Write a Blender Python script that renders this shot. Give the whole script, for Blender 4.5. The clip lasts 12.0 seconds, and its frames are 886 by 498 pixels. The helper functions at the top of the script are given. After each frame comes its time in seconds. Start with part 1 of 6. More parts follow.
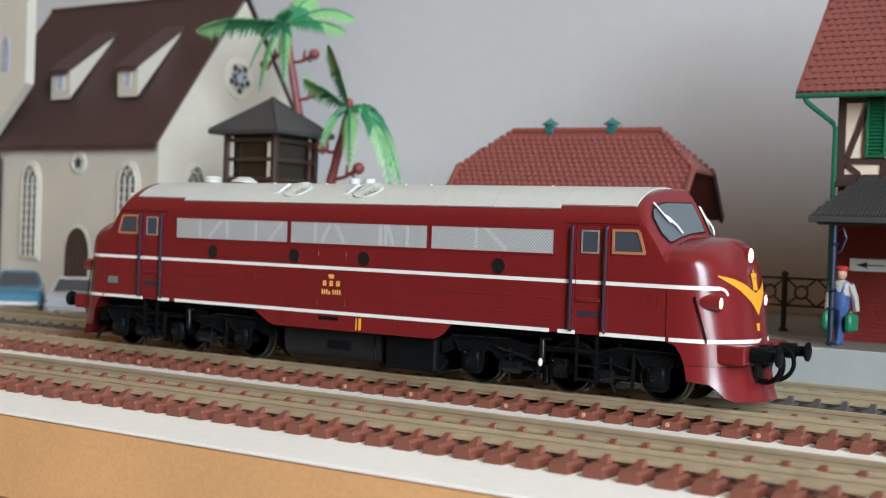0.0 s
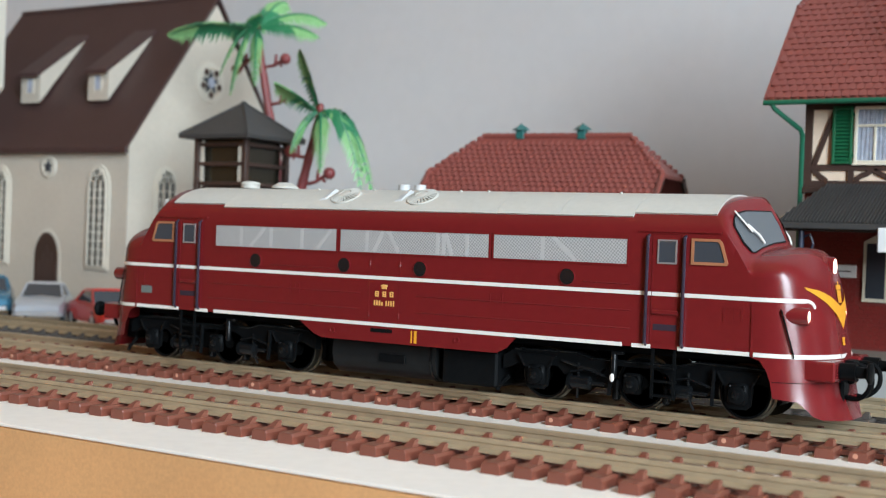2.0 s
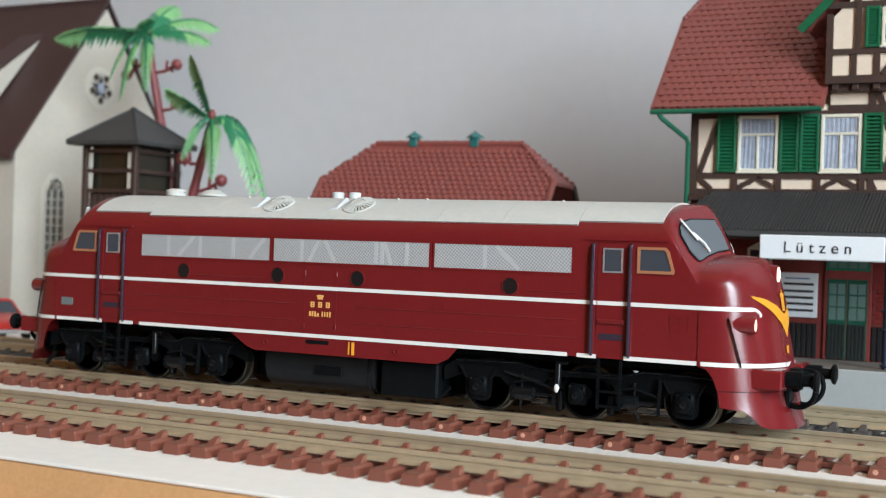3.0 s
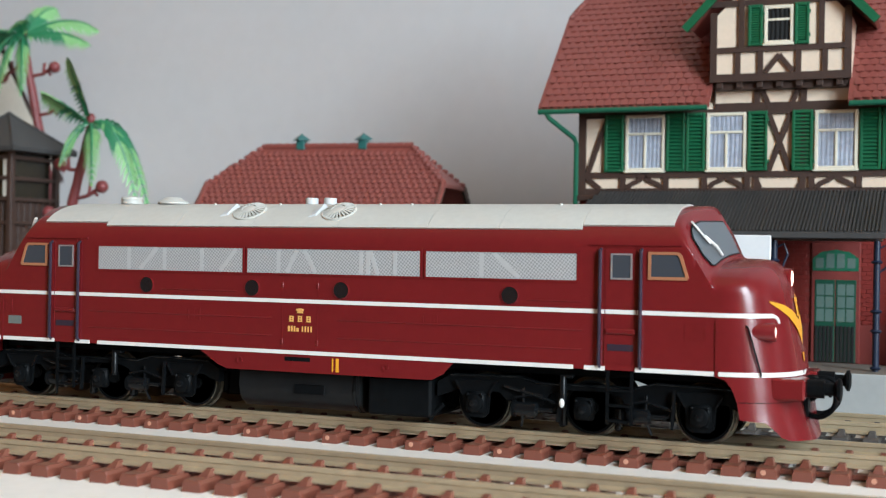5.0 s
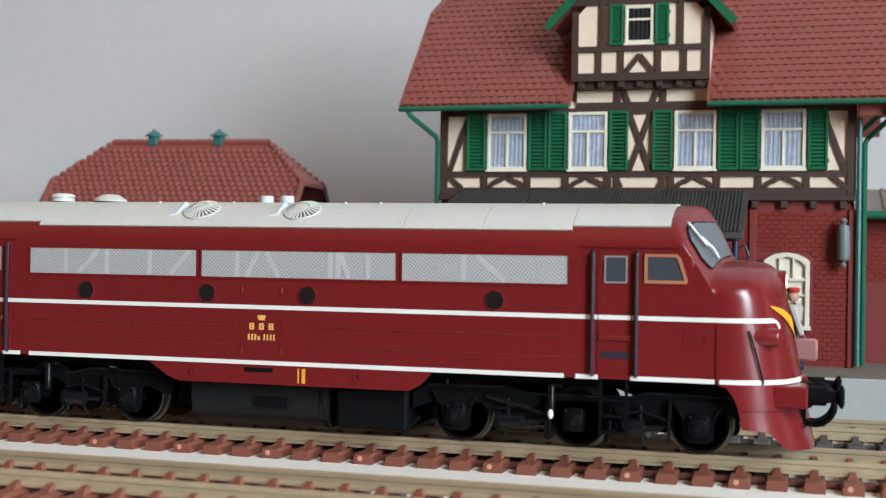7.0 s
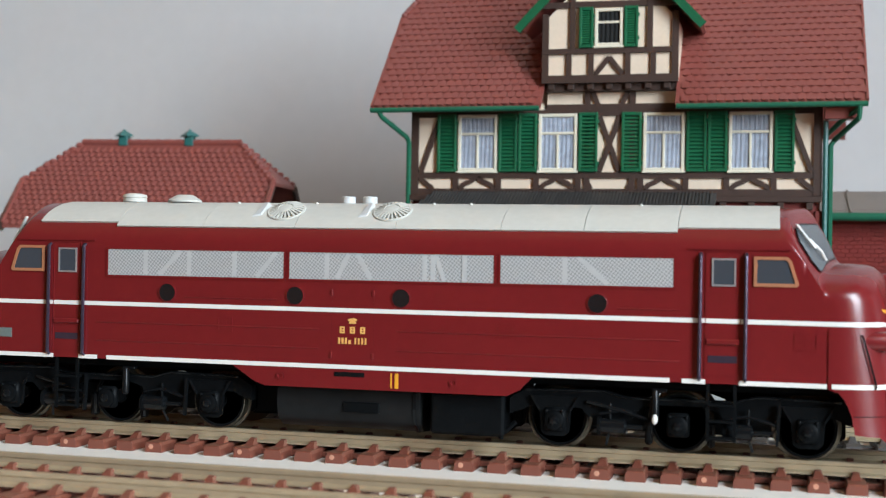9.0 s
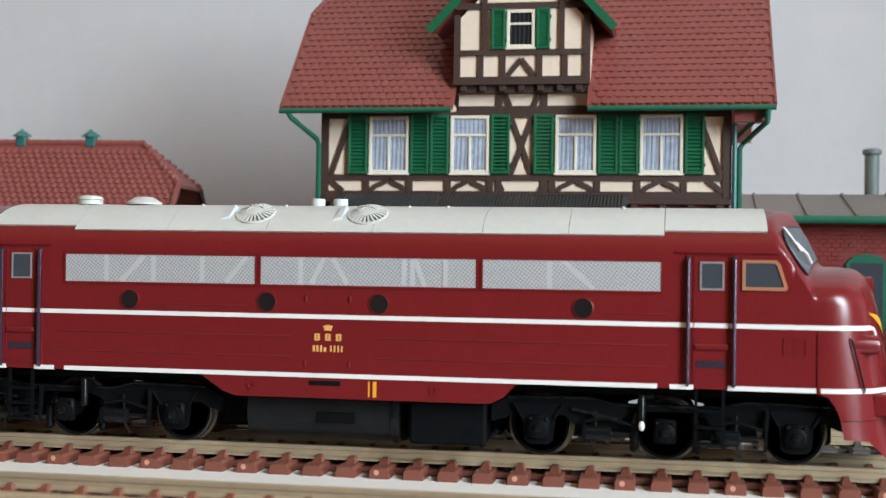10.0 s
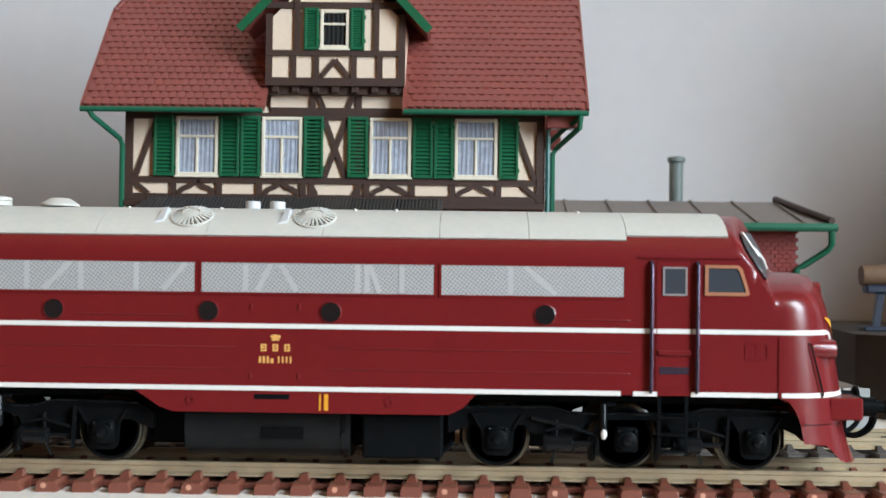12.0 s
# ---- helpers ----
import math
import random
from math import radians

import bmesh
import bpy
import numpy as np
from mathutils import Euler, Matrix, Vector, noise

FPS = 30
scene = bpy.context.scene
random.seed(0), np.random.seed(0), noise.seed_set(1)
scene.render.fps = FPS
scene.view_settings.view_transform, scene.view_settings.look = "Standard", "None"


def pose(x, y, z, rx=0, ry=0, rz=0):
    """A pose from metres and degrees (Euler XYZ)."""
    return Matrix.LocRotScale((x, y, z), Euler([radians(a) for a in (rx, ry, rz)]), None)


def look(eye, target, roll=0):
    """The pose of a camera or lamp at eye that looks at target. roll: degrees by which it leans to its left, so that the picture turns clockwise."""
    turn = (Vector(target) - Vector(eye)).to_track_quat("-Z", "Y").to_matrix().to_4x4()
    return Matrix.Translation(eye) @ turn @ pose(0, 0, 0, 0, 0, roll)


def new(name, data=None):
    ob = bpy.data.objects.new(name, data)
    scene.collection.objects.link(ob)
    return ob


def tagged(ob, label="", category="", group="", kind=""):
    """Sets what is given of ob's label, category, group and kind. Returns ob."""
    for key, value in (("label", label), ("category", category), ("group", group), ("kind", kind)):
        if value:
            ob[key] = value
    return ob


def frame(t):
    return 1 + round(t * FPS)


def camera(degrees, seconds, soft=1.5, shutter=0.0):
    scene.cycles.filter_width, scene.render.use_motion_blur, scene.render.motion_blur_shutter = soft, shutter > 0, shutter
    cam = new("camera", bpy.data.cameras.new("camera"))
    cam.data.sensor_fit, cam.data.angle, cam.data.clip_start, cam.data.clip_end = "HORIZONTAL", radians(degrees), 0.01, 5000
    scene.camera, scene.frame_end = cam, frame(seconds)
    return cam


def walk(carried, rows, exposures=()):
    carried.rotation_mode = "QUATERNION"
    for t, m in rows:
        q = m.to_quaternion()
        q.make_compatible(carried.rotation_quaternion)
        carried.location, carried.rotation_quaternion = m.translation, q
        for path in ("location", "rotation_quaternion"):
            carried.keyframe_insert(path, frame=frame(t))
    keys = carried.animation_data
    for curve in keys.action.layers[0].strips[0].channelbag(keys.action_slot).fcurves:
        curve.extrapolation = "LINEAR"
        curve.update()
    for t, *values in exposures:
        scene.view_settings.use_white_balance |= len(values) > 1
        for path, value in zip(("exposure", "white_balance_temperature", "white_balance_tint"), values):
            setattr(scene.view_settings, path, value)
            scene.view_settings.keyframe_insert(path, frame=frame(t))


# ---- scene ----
cam = camera(38.90, 12.0, soft=1.2)
# small lens opening, sharp at the locomotive
cam.data.dof.use_dof, cam.data.dof.focus_distance, cam.data.dof.aperture_fstop = True, 0.275, 30

# ---- camera path (metres, degrees) ----
walk(cam, [
    (0.0, pose(0.14066, -0.26515, 0.04005, 89.308, -2.018, 32.747)),
    (0.5, pose(0.14024, -0.26535, 0.04001, 89.360, -2.065, 32.465)),
    (1.0, pose(0.14055, -0.26508, 0.04006, 89.434, -2.074, 32.155)),
    (1.5, pose(0.14192, -0.26508, 0.04018, 89.492, -2.057, 31.896)),
    (2.0, pose(0.14225, -0.26454, 0.04044, 89.536, -2.097, 31.625)),
    (2.5, pose(0.13914, -0.26665, 0.03992, 89.700, -2.048, 30.747)),
    (3.0, pose(0.14437, -0.26359, 0.04041, 90.048, -1.946, 27.061)),
    (5.0, pose(0.14475, -0.25623, 0.04145, 90.198, -0.941, 22.525)),
    (5.5, pose(0.14304, -0.25548, 0.04124, 90.236, -0.816, 20.360)),
    (6.0, pose(0.13850, -0.25298, 0.04096, 90.290, -0.870, 17.471)),
    (6.5, pose(0.13939, -0.25262, 0.04120, 90.269, -0.927, 16.588)),
    (7.0, pose(0.14189, -0.24881, 0.04165, 90.268, -0.903, 16.125)),
    (9.0, pose(0.14192, -0.25069, 0.04146, 90.344, -0.975, 14.718)),
    (9.5, pose(0.14092, -0.24896, 0.04156, 90.419, -0.988, 13.581)),
    (10.0, pose(0.13864, -0.24692, 0.04147, 90.546, -0.812, 10.298)),
    (10.5, pose(0.13798, -0.24554, 0.04118, 90.684, -0.699, 7.782)),
    (11.0, pose(0.13498, -0.24429, 0.04088, 90.763, -0.679, 5.921)),
    (11.5, pose(0.13334, -0.24153, 0.04060, 90.907, -0.675, 2.931)),
    (12.0, pose(0.13439, -0.24060, 0.04065, 91.037, -0.712, 1.223)),
])
# way of the locomotive along its track: seconds, millimetres
LOCO_WAY = [(0, -51.12), (0.5, -44.98), (1, -38.63), (1.5, -32.27), (2, -25.71), (2.5, -19.48), (3, -12.79), (5, 12.56),
            (5.5, 18.39), (6, 24.98), (6.5, 31.53), (7, 37.43), (9, 62.59), (9.5, 68.99), (10, 75.06), (10.5, 81.54),
            (11, 87.71), (11.5, 93.43), (12, 99.92)]

# ---- light: daylight through one window in the wall to the right ----
scene.view_settings.exposure = 0.0
world = bpy.data.worlds.new("world")
scene.world = world
world.use_nodes = True
wn = world.node_tree
sky = wn.nodes.new("ShaderNodeTexSky")
sky.sky_type, sky.sun_disc = "NISHITA", False
sky.sun_elevation, sky.sun_rotation = radians(40), radians(200)
wn.links.new(sky.outputs[0], wn.nodes["Background"].inputs[0])
wn.nodes["Background"].inputs[1].default_value = 0.06


def window_light(name, eye, target, w, h, power, color):
    lamp = bpy.data.lights.new(name, "AREA")
    lamp.shape, lamp.size, lamp.size_y, lamp.energy, lamp.color = "RECTANGLE", w, h, power, color
    ob = new(name, lamp)
    ob.matrix_world = look(eye, target)
    return ob


window_light("window_daylight", (1.12, -0.76, 0.57), (0.0, -0.02, 0.08), 0.44, 1.00, 44.5, (0.76, 0.895, 1.0))


# ---- materials ----
def material(name, color, rough=0.5, metal=0.0, vary=0.15, grain=900.0, bump=0.15, spec=0.5, blotch=60.0, island=0.0, coat=0.0):
    m = bpy.data.materials.new(name)
    m.use_nodes = True
    nt = m.node_tree
    bsdf = nt.nodes["Principled BSDF"]
    bsdf.inputs["Roughness"].default_value = rough
    bsdf.inputs["Metallic"].default_value = metal
    bsdf.inputs["Specular IOR Level"].default_value = spec
    bsdf.inputs["Coat Weight"].default_value = coat
    bsdf.inputs["Coat Roughness"].default_value = 0.12
    tc = nt.nodes.new("ShaderNodeTexCoord")
    n1 = nt.nodes.new("ShaderNodeTexNoise")
    n1.inputs["Scale"].default_value = grain
    n1.inputs["Detail"].default_value = 4
    n2 = nt.nodes.new("ShaderNodeTexNoise")
    n2.inputs["Scale"].default_value = blotch
    n2.inputs["Detail"].default_value = 3
    for n in (n1, n2):
        nt.links.new(tc.outputs["Object"], n.inputs["Vector"])
    mix = nt.nodes.new("ShaderNodeMath")
    mix.operation = "ADD"
    nt.links.new(n1.outputs["Fac"], mix.inputs[0])
    nt.links.new(n2.outputs["Fac"], mix.inputs[1])
    last = mix
    if island:
        info = nt.nodes.new("ShaderNodeObjectInfo")
        geo = nt.nodes.new("ShaderNodeNewGeometry")
        s = nt.nodes.new("ShaderNodeMath")
        s.operation = "ADD"
        nt.links.new(info.outputs["Random"], s.inputs[0])
        nt.links.new(geo.outputs["Random Per Island"], s.inputs[1])
        s2 = nt.nodes.new("ShaderNodeMath")
        s2.operation = "MULTIPLY_ADD"
        nt.links.new(s.outputs[0], s2.inputs[0])
        s2.inputs[1].default_value = island
        nt.links.new(mix.outputs[0], s2.inputs[2])
        last = s2
    rng = nt.nodes.new("ShaderNodeMapRange")
    rng.inputs["From Min"].default_value, rng.inputs["From Max"].default_value = 0.6, 1.4 + island
    rng.inputs["To Min"].default_value, rng.inputs["To Max"].default_value = 1 - vary, 1 + vary
    nt.links.new(last.outputs[0], rng.inputs["Value"])
    hsv = nt.nodes.new("ShaderNodeHueSaturation")
    hsv.inputs["Color"].default_value = (*color, 1)
    nt.links.new(rng.outputs["Result"], hsv.inputs["Value"])
    nt.links.new(hsv.outputs["Color"], bsdf.inputs["Base Color"])
    if bump:
        b = nt.nodes.new("ShaderNodeBump")
        b.inputs["Strength"].default_value = bump
        b.inputs["Distance"].default_value = 0.0003
        nt.links.new(n1.outputs["Fac"], b.inputs["Height"])
        nt.links.new(b.outputs["Normal"], bsdf.inputs["Normal"])
    return m


def glowing(name, color, strength):
    m = bpy.data.materials.new(name)
    m.use_nodes = True
    b = m.node_tree.nodes["Principled BSDF"]
    b.inputs["Base Color"].default_value = (*color, 1)
    b.inputs["Emission Color"].default_value = (*color, 1)
    b.inputs["Emission Strength"].default_value = strength
    return m


def glassy(name, color, rough=0.05, alpha=0.5):
    m = bpy.data.materials.new(name)
    m.use_nodes = True
    b = m.node_tree.nodes["Principled BSDF"]
    b.inputs["Base Color"].default_value = (*color, 1)
    b.inputs["Roughness"].default_value = rough
    b.inputs["Alpha"].default_value = alpha
    b.inputs["Specular IOR Level"].default_value = 0.7
    return m


def mesh_grille(name):
    m = material(name, (0.42, 0.43, 0.43), 0.45, 0.0, 0.06, 900, 0.0)
    nt = m.node_tree
    bsdf = nt.nodes["Principled BSDF"]
    tc = nt.nodes.new("ShaderNodeTexCoord")
    mp = nt.nodes.new("ShaderNodeMapping")
    mp.inputs["Rotation"].default_value = (0, radians(8), 0)
    nt.links.new(tc.outputs["Object"], mp.inputs["Vector"])
    ck = nt.nodes.new("ShaderNodeTexChecker")
    ck.inputs["Scale"].default_value = 2500
    ck.inputs["Color1"].default_value = (0.43, 0.43, 0.425, 1)
    ck.inputs["Color2"].default_value = (0.26, 0.262, 0.26, 1)
    nt.links.new(mp.outputs["Vector"], ck.inputs["Vector"])
    nt.links.new(ck.outputs["Color"], bsdf.inputs["Base Color"])
    return m


RED = material("loco_red_paint", (0.150, 0.0108, 0.0128), 0.245, 0, 0.07, 500, 0.02, 0.5, 30, coat=0.06)
WHITE_LINE = material("white_line_paint", (0.74, 0.72, 0.68), 0.4, 0, 0.04, 900, 0.05)
ROOF_CREAM = material("loco_roof_cream", (0.51, 0.50, 0.455), 0.5, 0, 0.06, 700, 0.08)
GRILLE = mesh_grille("perforated_grey_mesh")
GRILLE_STRUT = material("grille_strut_grey", (0.43, 0.43, 0.425), 0.5, 0, 0.05)
STRUT = material("pale_grey_strut", (0.54, 0.55, 0.55), 0.5, 0, 0.05)
BLACK = material("black_underframe_plastic", (0.0042, 0.0047, 0.0052), 0.42, 0, 0.3, 700, 0.2, 0.05)
BLACK2 = material("glossy_black_fittings", (0.0055, 0.0062, 0.007), 0.22, 0, 0.2, 500, 0.1, 0.2)
TANK = material("dark_grey_tank_plastic", (0.009, 0.0095, 0.010), 0.40, 0, 0.3, 300, 0.1, 0.14)
STEEL = material("burnished_wheel_steel", (0.12, 0.108, 0.085), 0.35, 0.9, 0.15)
PEACH = material("faded_yellow_print", (0.70, 0.36, 0.10), 0.5, 0, 0.06)
YELLOW = material("yellow_print", (0.70, 0.31, 0.02), 0.5, 0, 0.06)
BRASSY = material("ochre_window_frame", (0.36, 0.145, 0.07), 0.5, 0, 0.1)
SILVER = material("silver_frame", (0.55, 0.56, 0.58), 0.3, 0.7, 0.06)
TEAL_GLASS = glassy("green_grey_glass", (0.10, 0.16, 0.14), 0.2, 1.0)
TINTED = glassy("dark_olive_glazing", (0.022, 0.018, 0.011), 0.2, 1.0)
DARK_GLASS = glassy("dark_glass", (0.045, 0.054, 0.066), 0.06, 1.0)
PORT_GLASS = glassy("black_porthole_glass", (0.008, 0.009, 0.011), 0.08, 1.0)
WIND_GLASS = glassy("windscreen_glass", (0.085, 0.095, 0.105), 0.10, 1.0)
CHURCH_PANE = glassy("dull_grey_pane", (0.085, 0.08, 0.07), 0.4, 1.0)
RAIL_DARK = material("dark_glossy_handrail", (0.075, 0.055, 0.085), 0.22, 0.6, 0.1)
CLEAR = glassy("clear_glass", (0.55, 0.6, 0.65), 0.05, 0.10)
LAMP = glowing("lit_headlight", (1.0, 0.80, 0.62), 4.0)
RAIL = material("nickel_rail", (0.50, 0.41, 0.275), 0.38, 0.55, 0.12, 400, 0.05)
SLEEPER = material("red_brown_sleeper_plastic", (0.165, 0.050, 0.032), 0.36, 0, 0.12, 900, 0.15, island=0.3)
SLEEPER_DARK = material("dark_grey_sleeper_plastic", (0.055, 0.048, 0.045), 0.55, 0, 0.15, 900, 0.15, island=0.3)
MARK = material("pale_moulding_mark", (0.50, 0.24, 0.16), 0.45, 0, 0.1)
BOARD = material("white_painted_board", (0.82, 0.775, 0.71), 0.7, 0, 0.05, 300, 0.1, blotch=12)
MDF = material("brown_fibreboard_edge", (0.66, 0.36, 0.155), 0.8, 0, 0.12, 1500, 0.10, blotch=25)
WALL = material("off_white_wall_paint", (0.565, 0.557, 0.56), 0.85, 0, 0.03, 160, 0.15, blotch=6)
# next four: unseen room surfaces, their colours chosen to warm the fill light
CREAM_WALL = material("cream_bounce_wall", (0.60, 0.42, 0.24), 0.85, 0, 0.03, 160, 0.15, blotch=6)
OCHRE_WALL = material("ochre_bounce_wall", (0.50, 0.27, 0.11), 0.85, 0, 0.05, 160, 0.15, blotch=6)
CEIL = material("orange_bounce_ceiling", (0.84, 0.56, 0.28), 0.9, 0, 0.03, 60, 0.05, blotch=3)
FLOORING = material("brown_bounce_floor", (0.40, 0.19, 0.07), 0.5, 0, 0.2, 40, 0.05, blotch=5)
CREAM = material("cream_plaster_plastic", (0.74, 0.595, 0.46), 0.6, 0, 0.05, 900, 0.2)
CHURCH = material("church_cream_plastic", (0.52, 0.47, 0.395), 0.6, 0, 0.06, 500, 0.12)
CHURCH_WHITE = material("church_white_trim", (0.58, 0.54, 0.46), 0.6, 0, 0.05)
CHURCH_ROOF = material("dark_brown_roof_plastic", (0.058, 0.030, 0.028), 0.55, 0, 0.12, 900, 0.25)
TIMBER = material("dark_brown_timber_plastic", (0.050, 0.026, 0.019), 0.55, 0, 0.15, 900, 0.15)
ROOF_RED = material("brick_red_tile_plastic", (0.225, 0.060, 0.049), 0.40, 0, 0.10, 700, 0.15, island=0.25)
BRICK = material("red_brick_plastic", (0.175, 0.016, 0.012), 0.5, 0, 0.14, 600, 0.2, island=0.3)
MORTAR = material("dark_red_wall_plastic", (0.165, 0.022, 0.017), 0.6, 0, 0.12, 600, 0.2)
GREEN = material("green_shutter_plastic", (0.006, 0.105, 0.044), 0.4, 0, 0.12, 700, 0.1)
GREEN2 = material("green_gutter_plastic", (0.010, 0.110, 0.060), 0.38, 0, 0.12)
DOOR_GREEN = material("dark_green_door_plastic", (0.006, 0.062, 0.036), 0.4, 0, 0.12)
TEAL = material("teal_vent_plastic", (0.02, 0.12, 0.11), 0.4, 0, 0.12)
WINDOW_WHITE = material("ivory_window_frame_plastic", (0.72, 0.66, 0.53), 0.45, 0, 0.05)
CURTAIN = material("pale_blue_curtain", (0.34, 0.37, 0.45), 0.8, 0, 0.35, 500, 0.0, blotch=900)
BLACK_VOID = material("unlit_interior", (0.006, 0.006, 0.006), 0.9, 0, 0.1)
CANOPY = material("dark_grey_ribbed_roofing", (0.045, 0.043, 0.042), 0.6, 0, 0.12, 700, 0.2)
WING_ROOF = material("grey_brown_felt_roof", (0.17, 0.145, 0.13), 0.65, 0, 0.12, 500, 0.2)
PIPE_GREY = material("grey_green_flue", (0.13, 0.16, 0.15), 0.5, 0, 0.12)
PLATFORM_TOP = material("brown_grey_platform_top", (0.17, 0.145, 0.12), 0.75, 0, 0.15, 500, 0.3)
PLATFORM_EDGE = material("light_grey_platform_edge", (0.36, 0.37, 0.36), 0.6, 0, 0.06, 500, 0.1)
BLUE_POST = material("dark_blue_post", (0.010, 0.018, 0.040), 0.45, 0, 0.1)
IRON = material("black_iron_fence", (0.012, 0.012, 0.012), 0.45, 0, 0.1)
SIGN_WHITE = material("white_sign", (0.75, 0.77, 0.78), 0.4, 0, 0.03)
INK = material("black_print", (0.012, 0.012, 0.013), 0.5, 0, 0.05)
BLUE_PRINT = material("blue_print", (0.10, 0.16, 0.34), 0.5, 0, 0.1)
LEAF = material("green_palm_plastic", (0.020, 0.17, 0.075), 0.4, 0, 0.2, 500, 0.15, blotch=90, island=0.5)
LEAF_PALE = material("pale_green_palm_tip", (0.20, 0.42, 0.17), 0.45, 0, 0.2, 500, 0.15, blotch=90, island=0.3)
TRUNK = material("red_brown_palm_trunk", (0.20, 0.040, 0.040), 0.45, 0, 0.2, 500, 0.3)
CAR_BLUE = material("metallic_blue_car_paint", (0.05, 0.19, 0.30), 0.25, 0.3, 0.06, coat=0.5)
CAR_SILVER = material("metallic_silver_car_paint", (0.50, 0.53, 0.58), 0.28, 0.4, 0.06, coat=0.5)
CAR_RED = material("red_car_paint", (0.50, 0.028, 0.02), 0.28, 0, 0.06, coat=0.5)
TYRE = material("black_rubber", (0.012, 0.012, 0.012), 0.7, 0, 0.1)
FIG_BLUE = material("blue_cloth_paint", (0.03, 0.07, 0.20), 0.6, 0, 0.2)
FIG_NAVY = material("navy_overall_paint", (0.012, 0.02, 0.05), 0.6, 0, 0.2)
FIG_SKIN = material("beige_figure_paint", (0.50, 0.28, 0.20), 0.6, 0, 0.1)
FIG_GREY = material("pale_grey_figure_paint", (0.42, 0.38, 0.34), 0.6, 0, 0.15)
FIG_RED = material("red_cap_paint", (0.45, 0.03, 0.02), 0.5, 0, 0.1)
CASE_GREEN = material("green_case_paint", (0.01, 0.16, 0.08), 0.45, 0, 0.1)
CASE_PINK = material("dusty_pink_case_paint", (0.36, 0.16, 0.15), 0.5, 0, 0.1)
LOG = material("log_brown", (0.14, 0.078, 0.040), 0.7, 0, 0.25)
DARK_GROUND = material("dark_brown_ground", (0.036, 0.026, 0.018), 0.8, 0, 0.2)


# ---- mesh building (all lengths in millimetres) ----
K = 0.001


